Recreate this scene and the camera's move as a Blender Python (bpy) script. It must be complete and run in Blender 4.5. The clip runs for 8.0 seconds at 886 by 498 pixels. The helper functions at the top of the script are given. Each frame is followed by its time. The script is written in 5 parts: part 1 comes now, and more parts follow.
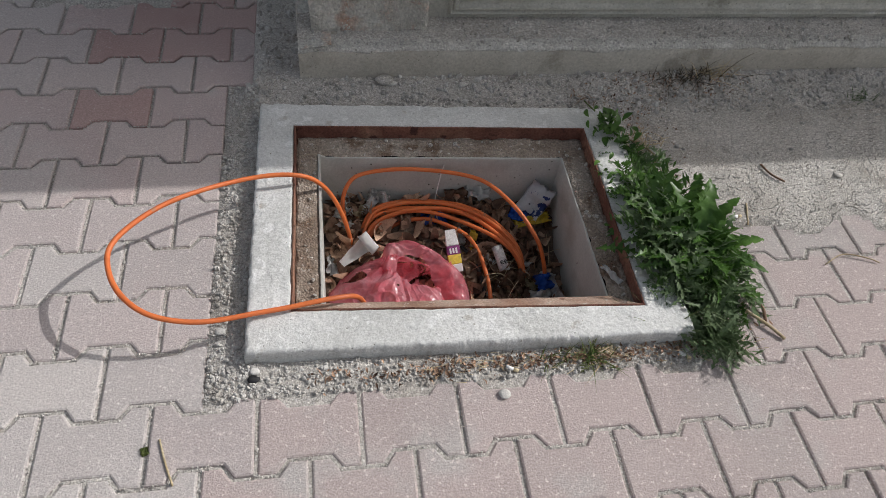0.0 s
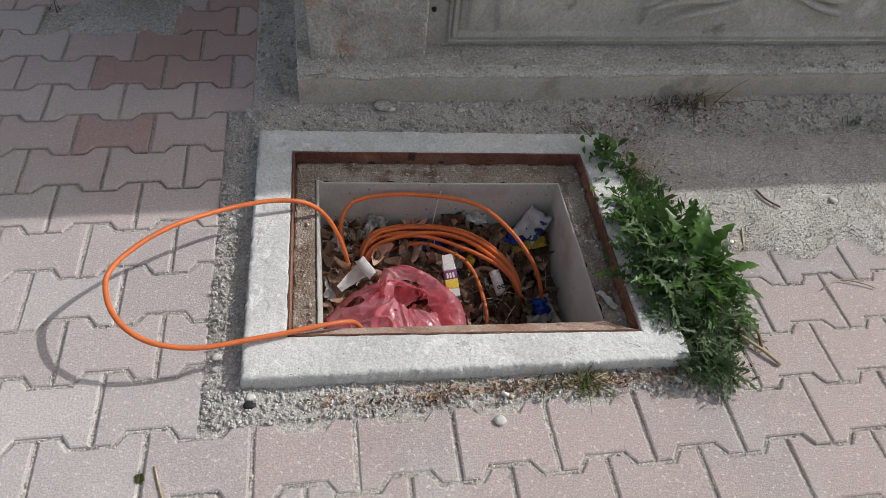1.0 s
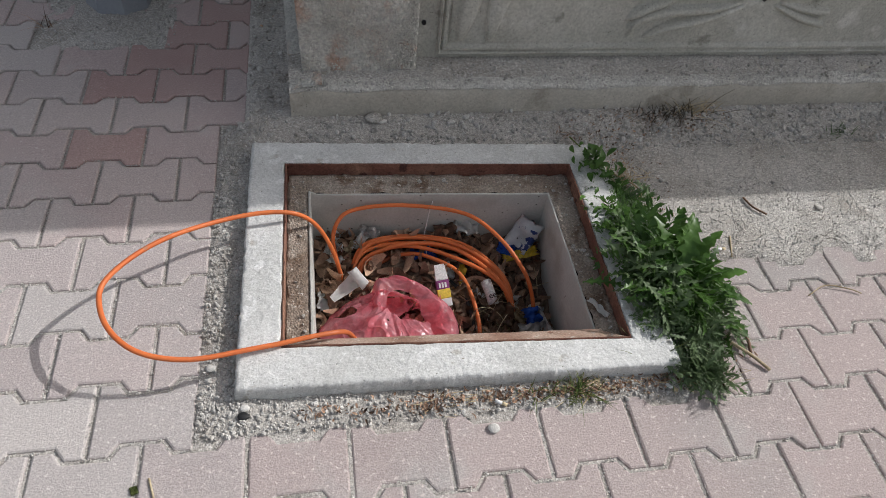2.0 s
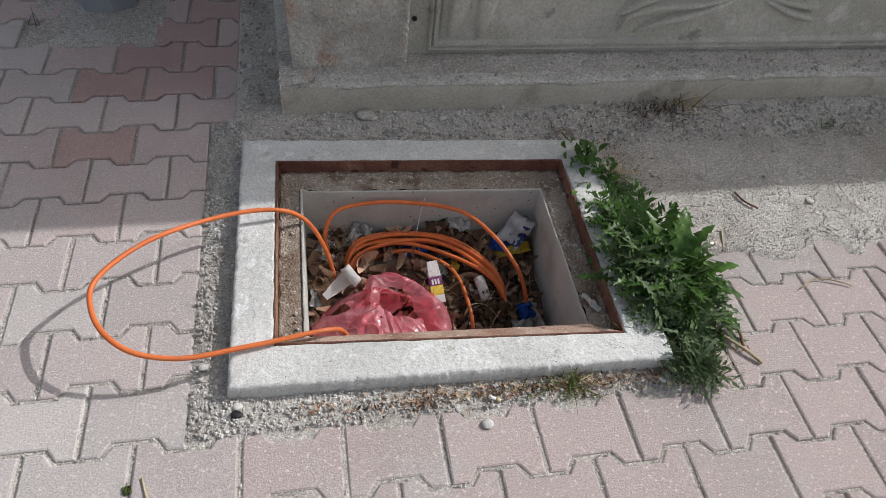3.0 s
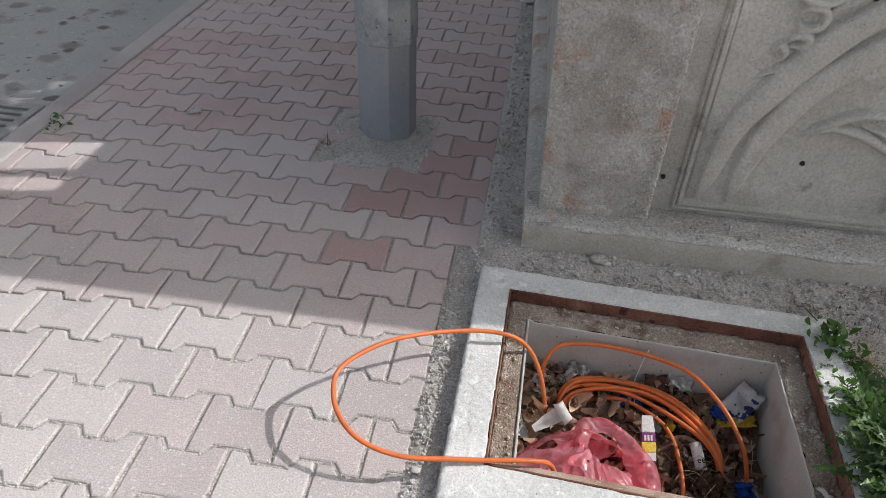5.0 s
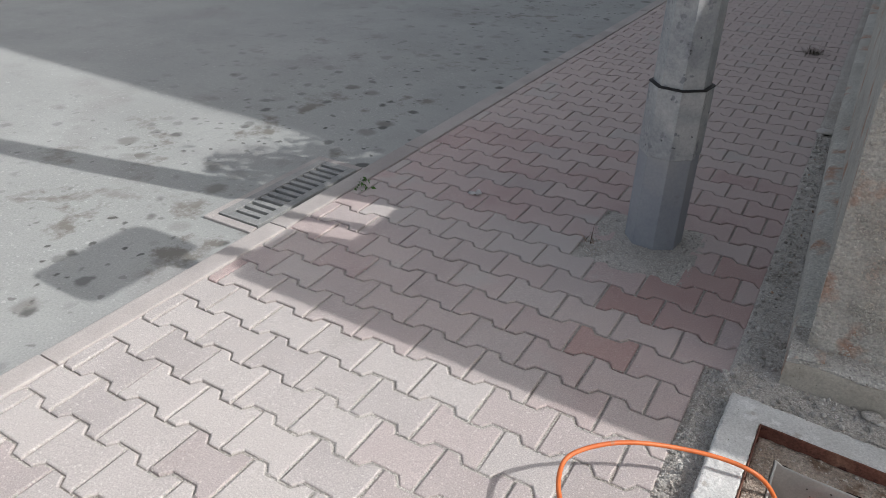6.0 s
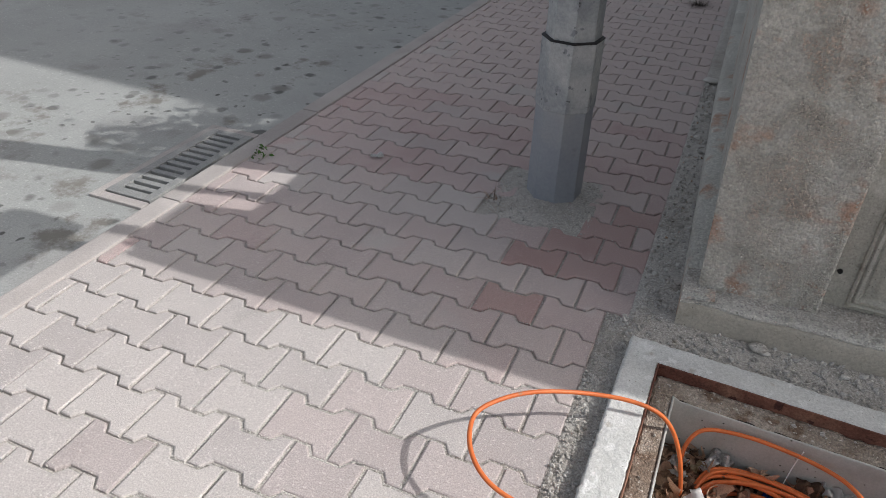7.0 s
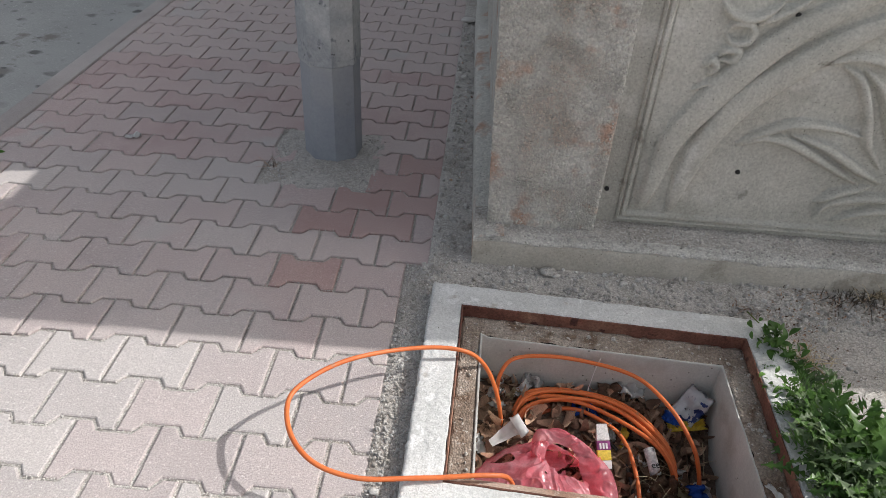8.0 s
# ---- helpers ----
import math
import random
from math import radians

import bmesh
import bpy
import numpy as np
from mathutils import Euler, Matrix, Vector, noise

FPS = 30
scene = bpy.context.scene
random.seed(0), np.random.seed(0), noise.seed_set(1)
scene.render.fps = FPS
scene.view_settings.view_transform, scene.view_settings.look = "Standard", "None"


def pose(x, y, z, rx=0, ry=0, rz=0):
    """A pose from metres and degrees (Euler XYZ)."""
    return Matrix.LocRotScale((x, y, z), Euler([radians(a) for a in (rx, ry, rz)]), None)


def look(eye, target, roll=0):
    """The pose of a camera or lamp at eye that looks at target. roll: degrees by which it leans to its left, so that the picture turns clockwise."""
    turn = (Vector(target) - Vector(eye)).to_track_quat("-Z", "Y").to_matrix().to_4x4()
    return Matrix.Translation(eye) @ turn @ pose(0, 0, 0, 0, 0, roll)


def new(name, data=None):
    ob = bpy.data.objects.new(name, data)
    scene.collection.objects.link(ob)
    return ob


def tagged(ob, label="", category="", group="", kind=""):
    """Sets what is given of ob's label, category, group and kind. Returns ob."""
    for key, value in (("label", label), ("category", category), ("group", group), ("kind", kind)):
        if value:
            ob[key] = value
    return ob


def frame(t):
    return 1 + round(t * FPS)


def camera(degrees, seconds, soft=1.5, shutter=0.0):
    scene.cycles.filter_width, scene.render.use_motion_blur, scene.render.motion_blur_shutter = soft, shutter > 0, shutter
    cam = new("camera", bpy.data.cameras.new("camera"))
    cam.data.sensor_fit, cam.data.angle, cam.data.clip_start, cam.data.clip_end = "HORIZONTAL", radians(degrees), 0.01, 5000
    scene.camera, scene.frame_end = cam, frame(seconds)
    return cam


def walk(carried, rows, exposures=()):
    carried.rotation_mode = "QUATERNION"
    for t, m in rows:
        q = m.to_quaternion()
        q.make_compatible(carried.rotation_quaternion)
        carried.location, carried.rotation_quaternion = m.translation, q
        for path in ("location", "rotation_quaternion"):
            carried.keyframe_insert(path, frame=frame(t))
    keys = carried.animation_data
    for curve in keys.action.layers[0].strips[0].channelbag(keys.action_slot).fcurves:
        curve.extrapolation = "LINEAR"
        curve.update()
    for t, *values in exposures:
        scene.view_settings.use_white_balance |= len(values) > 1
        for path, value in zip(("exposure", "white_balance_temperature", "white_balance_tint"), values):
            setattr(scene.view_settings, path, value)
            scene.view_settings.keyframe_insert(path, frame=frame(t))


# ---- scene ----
cam = camera(65.2, 8.0, soft=0.5)
PATH = [
    (0, (0.362, -1.148, 1.286), (0.679, 0.077, -0.263), 8.2),
    (0.5, (0.362, -1.149, 1.295), (0.644, 0.11, -0.233), 6.8),
    (1, (0.374, -1.145, 1.304), (0.688, 0.124, -0.21), 7.8),
    (2.5, (0.368, -1.161, 1.312), (0.716, 0.133, -0.172), 7.8),
    (3, (0.371, -1.158, 1.308), (0.731, 0.124, -0.184), 8.1),
    (3.5, (0.385, -1.16, 1.306), (0.761, 0.112, -0.191), 8.6),
    (4, (0.382, -1.158, 1.305), (0.769, 0.116, -0.188), 8.6),
    (4.5, (0.34, -1.162, 1.318), (0.555, 0.239, -0.092), 4.9),
    (5, (0.269, -1.211, 1.329), (0.077, 0.352, 0.096), 2.6),
    (5.2, (0.244, -1.239, 1.336), (-0.122, 0.348, 0.174), 2.1),
    (6.3, (0.243, -1.321, 1.362), (-0.686, 0.138, 0.358), 0.6),
    (6.5, (0.253, -1.32, 1.361), (-0.65, 0.139, 0.332), 0.8),
    (7, (0.267, -1.284, 1.348), (-0.365, 0.261, 0.247), 1.7),
    (7.5, (0.271, -1.238, 1.342), (0.013, 0.367, 0.176), 3.4),
    (8, (0.269, -1.214, 1.327), (0.214, 0.397, 0.142), 3.6),
]
walk(cam, [(t, look(eye, target, roll)) for t, eye, target, roll in PATH],
     exposures=[(0, -.27, 6560, 10), (1.0, -.22, 6540, 10), (2.5, -.15, 6510, 10), (4.0, -.14, 6510, 10), (4.6, -.06, 6515, 10), (5.2, .16, 6520, 10), (6.5, .02, 6560, 10), (7.0, .02, 6580, 10), (7.5, .10, 6590, 10), (8.0, .24, 6600, 10)])

# ---- light ----
SUN_X, SUN_Y = 1.22, 0.28          # shadow length per metre of height, towards -x and -y
world = bpy.data.worlds.new("sky")
scene.world = world
world.use_nodes = True
wn = world.node_tree.nodes
sky = wn.new("ShaderNodeTexSky")
sky.sky_type = "NISHITA"
sky.sun_disc = False
sky.sun_elevation = math.atan(1 / math.hypot(SUN_X, SUN_Y))
sky.sun_rotation = math.atan2(SUN_X, SUN_Y)
sky.air_density, sky.dust_density = 1.0, 4.0
haze = wn.new("ShaderNodeHueSaturation")
haze.inputs["Saturation"].default_value = .45
world.node_tree.links.new(sky.outputs[0], haze.inputs["Color"])
world.node_tree.links.new(haze.outputs[0], wn["Background"].inputs[0])
wn["Background"].inputs[1].default_value = 0.15
sun = new("sun", bpy.data.lights.new("sun", "SUN"))
sun.data.energy, sun.data.angle, sun.data.color = 3.25, radians(0.53), (1.0, 0.99, 0.985)
sun.matrix_world = look((SUN_X * 10, SUN_Y * 10, 10), (0, 0, 0))


# ---- materials ----
def surf(name, a, b, c=None, scale=6.0, fine=160.0, rough=0.9, bump=0.3, dist=0.003, rnd=0.0, speck=None,
         speck_at=0.62, grain=0.25, metal=0.0, cell=0.0, cell_scale=90.0, pits=0.0, pit_share=.25, hue=None, island=False, stain=()):
    """A worn surface: two colours by coarse noise, a third by a wider one, fine grain, specks and relief."""
    m = bpy.data.materials.new(name)
    m.use_nodes = True
    nt = m.node_tree
    n, l = nt.nodes, nt.links
    bsdf = n["Principled BSDF"]
    geo = n.new("ShaderNodeNewGeometry")

    def tex(s, detail=4.0, r=0.6):
        t = n.new("ShaderNodeTexNoise")
        t.inputs["Scale"].default_value = s
        t.inputs["Detail"].default_value = detail
        t.inputs["Roughness"].default_value = r
        l.new(geo.outputs["Position"], t.inputs["Vector"])
        return t.outputs["Fac"]

    def ramp(v, lo, hi):
        r = n.new("ShaderNodeMapRange")
        r.inputs["From Min"].default_value, r.inputs["From Max"].default_value = lo, hi
        l.new(v, r.inputs["Value"])
        return r.outputs["Result"]

    def mix(f, x, y, mode="MIX"):
        k = n.new("ShaderNodeMix")
        k.data_type, k.blend_type = "RGBA", mode
        for s, v in ((k.inputs[0], f), (k.inputs[6], x), (k.inputs[7], y)):
            if isinstance(v, (float, int)):
                s.default_value = v
            elif isinstance(v, tuple):
                s.default_value = (*v, 1)
            else:
                l.new(v, s)
        return k.outputs[2]

    col = mix(ramp(tex(scale), 0.38, 0.62), a, b)
    if c:
        col = mix(ramp(tex(scale * 0.35, 3.0), 0.5, 0.66), col, c)
    if rnd or hue:
        info = n.new("ShaderNodeObjectInfo")
        rv = geo.outputs["Random Per Island"] if island else info.outputs["Random"]
        if hue:
            col = mix(rv, col, hue)
        if rnd:
            v = ramp(rv, -0.0, 1.0)
            w = n.new("ShaderNodeMapRange")
            w.inputs["To Min"].default_value, w.inputs["To Max"].default_value = 1 - rnd, 1 + rnd
            l.new(v, w.inputs["Value"])
            hs = n.new("ShaderNodeHueSaturation")
            l.new(w.outputs["Result"], hs.inputs["Value"])
            l.new(col, hs.inputs["Color"])
            col = hs.outputs["Color"]
    for scol, ss, at, wide in stain:
        col = mix(ramp(tex(ss, 5.0, .55), at, at + wide), col, scol)
    g = tex(fine, 3.0, 0.7)
    gm = n.new("ShaderNodeMapRange")
    gm.inputs["From Min"].default_value, gm.inputs["From Max"].default_value = 0.3, 0.7
    gm.inputs["To Min"].default_value, gm.inputs["To Max"].default_value = 1 - grain, 1 + grain
    l.new(g, gm.inputs["Value"])
    hg = n.new("ShaderNodeHueSaturation")
    l.new(gm.outputs["Result"], hg.inputs["Value"])
    l.new(col, hg.inputs["Color"])
    col = hg.outputs["Color"]
    if speck:
        col = mix(ramp(tex(fine * 0.45, 2.0), speck_at, speck_at + 0.06), col, speck)
    height = g
    if cell:
        vo = n.new("ShaderNodeTexVoronoi")
        vo.inputs["Scale"].default_value = cell_scale
        l.new(geo.outputs["Position"], vo.inputs["Vector"])
        hv = n.new("ShaderNodeHueSaturation")
        cm = n.new("ShaderNodeMapRange")
        cm.inputs["To Min"].default_value, cm.inputs["To Max"].default_value = 1 - cell, 1 + cell
        sep = n.new("ShaderNodeSeparateColor")
        l.new(vo.outputs["Color"], sep.inputs[0])
        l.new(sep.outputs[0], cm.inputs["Value"])
        l.new(cm.outputs["Result"], hv.inputs["Value"])
        l.new(col, hv.inputs["Color"])
        col = hv.outputs["Color"]
        sub = n.new("ShaderNodeMath")
        sub.operation = "SUBTRACT"
        l.new(g, sub.inputs[0])
        l.new(vo.outputs["Distance"], sub.inputs[1])
        height = sub.outputs[0]
    if pits:
        # small air holes: a few cells of a point pattern, sunken, their inner shade coloured dark
        vo = n.new("ShaderNodeTexVoronoi")
        vo.inputs["Scale"].default_value = pits
        l.new(geo.outputs["Position"], vo.inputs["Vector"])
        near = n.new("ShaderNodeMapRange")
        near.inputs["From Min"].default_value, near.inputs["From Max"].default_value = .13, .24
        near.inputs["To Min"].default_value, near.inputs["To Max"].default_value = 1, 0
        l.new(vo.outputs["Distance"], near.inputs["Value"])
        sep = n.new("ShaderNodeSeparateColor")
        l.new(vo.outputs["Color"], sep.inputs[0])
        some = n.new("ShaderNodeMath")
        some.operation = "MULTIPLY"
        gate = n.new("ShaderNodeMath")
        gate.operation = "MULTIPLY"
        l.new(near.outputs["Result"], gate.inputs[0])
        l.new(ramp(tex(9, 3.0), .36, .52), gate.inputs[1])
        l.new(gate.outputs[0], some.inputs[0])
        l.new(ramp(sep.outputs[0], 1 - pit_share, 1.03 - pit_share), some.inputs[1])
        col = mix(some.outputs[0], col, (.11, .105, .09))
        deep = n.new("ShaderNodeMath")
        deep.operation = "SUBTRACT"
        l.new(height, deep.inputs[0])
        l.new(some.outputs[0], deep.inputs[1])
        height = deep.outputs[0]
    l.new(col, bsdf.inputs["Base Color"])
    bsdf.inputs["Roughness"].default_value = rough
    bsdf.inputs["Metallic"].default_value = metal
    bsdf.inputs["Specular IOR Level"].default_value = 0.3
    if bump:
        bp = n.new("ShaderNodeBump")
        bp.inputs["Strength"].default_value, bp.inputs["Distance"].default_value = bump, dist
        l.new(height, bp.inputs["Height"])
        l.new(bp.outputs[0], bsdf.inputs["Normal"])
    return m


M_PGREY = surf("paver_grey", (.45, .412, .398), (.495, .457, .442), (.425, .39, .376), 5, 240, bump=.6, dist=.003, rnd=.06, hue=(.49, .455, .435), speck=(.62, .59, .56), speck_at=.62, grain=.24, stain=(((.40, .37, .35), 2.6, .60, .1),))
M_PPINK = surf("paver_pink", (.40, .338, .323), (.44, .38, .364), (.40, .362, .347), 6, 240, bump=.7, dist=.003, rnd=.05, hue=(.42, .352, .336), speck=(.62, .56, .53), speck_at=.62, grain=.24, stain=(((.43, .40, .383), 4.0, .56, .12),))
M_PLILAC = surf("paver_lilac", (.435, .382, .369), (.475, .423, .409), (.43, .39, .377), 6, 240, bump=.7, dist=.003, rnd=.05, hue=(.455, .40, .386), speck=(.60, .55, .525), speck_at=.62, grain=.24)
# mauve, ash, rose: paver tones for the strip in the wall's shade
M_PSHADE_MAUVE = surf("paver_mauve", (.455, .365, .35), (.50, .41, .394), (.465, .395, .382), 6, 240, bump=.6, dist=.003, rnd=.06, hue=(.46, .40, .38), speck=(.58, .53, .51), speck_at=.63, grain=.24, stain=(((.47, .43, .41), 3.0, .58, .1),))
M_PSHADE_ASH = surf("paver_ash", (.45, .382, .367), (.495, .428, .412), (.465, .405, .392), 6, 240, bump=.6, dist=.003, rnd=.06, hue=(.46, .42, .40), speck=(.58, .55, .52), speck_at=.63, grain=.24)
M_PSHADE_ROSE = surf("paver_rose", (.465, .35, .335), (.51, .398, .38), (.475, .388, .37), 6, 240, bump=.6, dist=.003, rnd=.07, hue=(.47, .40, .38), speck=(.58, .51, .49), speck_at=.63, grain=.24, stain=(((.46, .43, .41), 3.0, .60, .1),))
M_PRED = surf("paver_red", (.385, .25, .235), (.425, .295, .275), (.42, .33, .31), 7, 240, bump=.6, dist=.003, rnd=.08, hue=(.42, .31, .29), speck=(.52, .43, .40), speck_at=.65, grain=.24)
M_GRAVEL = surf("gravel_dirt", (.40, .378, .345), (.475, .452, .418), (.34, .31, .275), 7, 260, bump=.5, dist=.003, speck=(.60, .58, .55), speck_at=.61, grain=.32, cell=.25, cell_scale=230, stain=(((.33, .305, .27), 4.5, .58, .10),))
M_STONE = surf("pale_stone", (.43, .415, .39), (.50, .485, .46), (.36, .335, .30), 30, 300, bump=.3, dist=.001, rnd=.2, island=True)
M_GRIT = surf("joint_sand", (.46, .44, .41), (.53, .51, .48), (.40, .37, .34), 30, 300, bump=.3, dist=.001, rnd=.15, island=True)
M_SLAB = surf("pale_concrete", (.58, .582, .565), (.65, .652, .635), (.53, .53, .51), 9, 200, bump=.8, dist=.003, speck=(.38, .37, .34), speck_at=.70, grain=.2, pits=130, pit_share=.05, stain=(((.46, .44, .40), 16, .64, .05), ((.30, .28, .24), 55, .71, .03), ((.70, .70, .685), 22, .58, .05)))
M_DUST = surf("pale_mortar", (.52, .505, .465), (.60, .585, .545), (.43, .415, .375), 10, 170, bump=.9, dist=.005, speck=(.24, .23, .20), speck_at=.66, grain=.25, cell=.15, cell_scale=140)
M_PIT = surf("grey_concrete", (.45, .45, .42), (.52, .52, .485), (.40, .40, .37), 7, 160, bump=.4, dist=.002, grain=.1, pits=75, pit_share=.17, stain=(((.20, .185, .16), 30, .70, .03), ((.40, .38, .34), 5, .57, .1)))
M_RUST = surf("rusty_steel", (.13, .055, .04), (.19, .085, .06), (.26, .14, .095), 14, 150, rough=.85, bump=.6, dist=.0015, grain=.35, stain=(((.07, .03, .024), 24, .6, .06), ((.30, .17, .12), 9, .64, .06)))
M_FLANGE = surf("dusty_rust", (.36, .25, .19), (.44, .33, .265), (.27, .15, .105), 14, 170, rough=.9, bump=.6, dist=.002, grain=.3, speck=(.52, .46, .40), speck_at=.62, stain=(((.22, .12, .085), 20, .62, .06),))
M_LEDGE = surf("ledge_dirt", (.29, .24, .195), (.37, .32, .27), (.20, .15, .115), 12, 170, bump=.8, dist=.005, speck=(.50, .46, .41), speck_at=.63, grain=.32, cell=.16, cell_scale=170, stain=(((.18, .125, .09), 11, .56, .08),))
M_WALL = surf("weathered_concrete", (.45, .443, .395), (.54, .53, .478), (.385, .377, .333), 4, 130, bump=.8, dist=.004, grain=.2, pits=150, pit_share=.22, stain=(((.345, .335, .29), 2.1, .51, .12), ((.28, .27, .235), 9, .64, .06), ((.60, .59, .545), 7, .59, .08), ((.47, .40, .325), 2.2, .6, .1)))
M_PLINTH = surf("brownish_concrete", (.46, .43, .372), (.53, .50, .44), (.40, .37, .315), 5, 140, bump=.6, dist=.003, grain=.18, pits=130, pit_share=.12, stain=(((.36, .33, .28), 6, .58, .08), ((.55, .46, .38), 2.0, .56, .12)))
M_PLASTER = surf("rough_plaster", (.54, .525, .48), (.62, .605, .555), (.47, .455, .41), 6, 120, bump=.9, dist=.008, speck=(.57, .55, .51), speck_at=.64, grain=.22, cell=.12, cell_scale=120, stain=(((.49, .33, .25), 5.5, .565, .09), ((.50, .485, .445), 4, .57, .1)))
M_PEBBLE = surf("plaster_pebble", (.50, .485, .44), (.58, .56, .515), (.53, .45, .385), 12, 300, bump=.3, dist=.001, rnd=.16, island=True)
M_ROAD = surf("dusty_road", (.318, .326, .315), (.37, .379, .366), (.336, .345, .333), 1.2, 110, bump=.5, dist=.004, grain=.12, speck=(.44, .445, .435), speck_at=.64, stain=(((.31, .31, .30), 1.3, .56, .12),))
M_KERB = surf("kerb_concrete", (.41, .375, .355), (.47, .435, .415), (.37, .34, .325), 4, 200, bump=.5, dist=.002, rnd=.08, grain=.15)
M_POLE = surf("grey_painted_steel", (.27, .29, .325), (.31, .33, .36), (.35, .355, .365), 5, 90, rough=.45, bump=.1, dist=.001, grain=.06, stain=(((.24, .245, .25), 9, .62, .08),))
M_POLE2 = surf("scuffed_steel", (.28, .295, .31), (.36, .375, .385), (.47, .475, .47), 14, 90, rough=.45, bump=.3, dist=.001, speck=(.08, .08, .085), speck_at=.70, grain=.14, stain=(((.22, .23, .245), 26, .6, .06),))
# near-black for cable and stone, and painted darkness of holes, gap and drain
M_DARK = surf("black_rubber", (.02, .02, .022), (.035, .033, .032), None, 8, 100, rough=.6, bump=.1)
M_GRATE = surf("cast_iron", (.24, .245, .24), (.30, .30, .29), (.35, .345, .33), 12, 150, rough=.7, bump=.3, dist=.001)
M_ORANGE = surf("orange_sheath", (.60, .145, .042), (.655, .172, .052), (.46, .12, .042), 9, 60, rough=.42, bump=.05, grain=.06, stain=(((.40, .17, .09), 30, .66, .06),))
M_LITTER = surf("litter_soil", (.14, .10, .075), (.22, .16, .115), (.10, .07, .055), 25, 150, bump=.8, dist=.006, grain=.4)
M_LEAF_DRY = surf("dry_leaf", (.17, .095, .062), (.26, .155, .102), (.10, .058, .042), 40, 200, rough=.75, bump=.3, dist=.001, rnd=.55, hue=(.36, .24, .165), island=True)
M_STRAW = surf("dry_straw", (.45, .36, .22), (.55, .46, .31), (.35, .26, .16), 30, 200, bump=.2, dist=.001, rnd=.25, island=True)
M_DEADWEED = surf("dead_weed", (.07, .06, .045), (.11, .09, .065), (.05, .042, .035), 30, 200, bump=.2, dist=.001)
M_WHITE = surf("white_paper", (.74, .74, .73), (.80, .80, .79), (.66, .65, .63), 20, 120, rough=.6, bump=.1, dist=.001, grain=.05)
M_PRINT = surf("newsprint", (.62, .60, .57), (.70, .68, .66), (.30, .29, .30), 90, 260, rough=.7, bump=.1, dist=.001, grain=.2)
M_WRAP = surf("printed_wrapper", (.70, .71, .73), (.78, .78, .79), (.60, .61, .65), 14, 120, rough=.35, bump=.1, dist=.001, grain=.05, stain=(((.05, .08, .25), 26, .60, .02), ((.04, .04, .05), 40, .64, .02)))
M_BLUE = surf("blue_plastic", (.02, .09, .42), (.03, .12, .50), None, 20, 100, rough=.35, bump=.1)
M_YELLOW = surf("yellow_foil", (.75, .55, .06), (.80, .62, .12), None, 20, 100, rough=.4, bump=.1)
M_PURPLE = surf("purple_print", (.20, .05, .16), (.26, .07, .20), None, 20, 100, rough=.4, bump=.1)
M_BLACKPRINT = surf("black_print", (.03, .03, .03), (.05, .05, .05), None, 20, 100, rough=.6, bump=0)


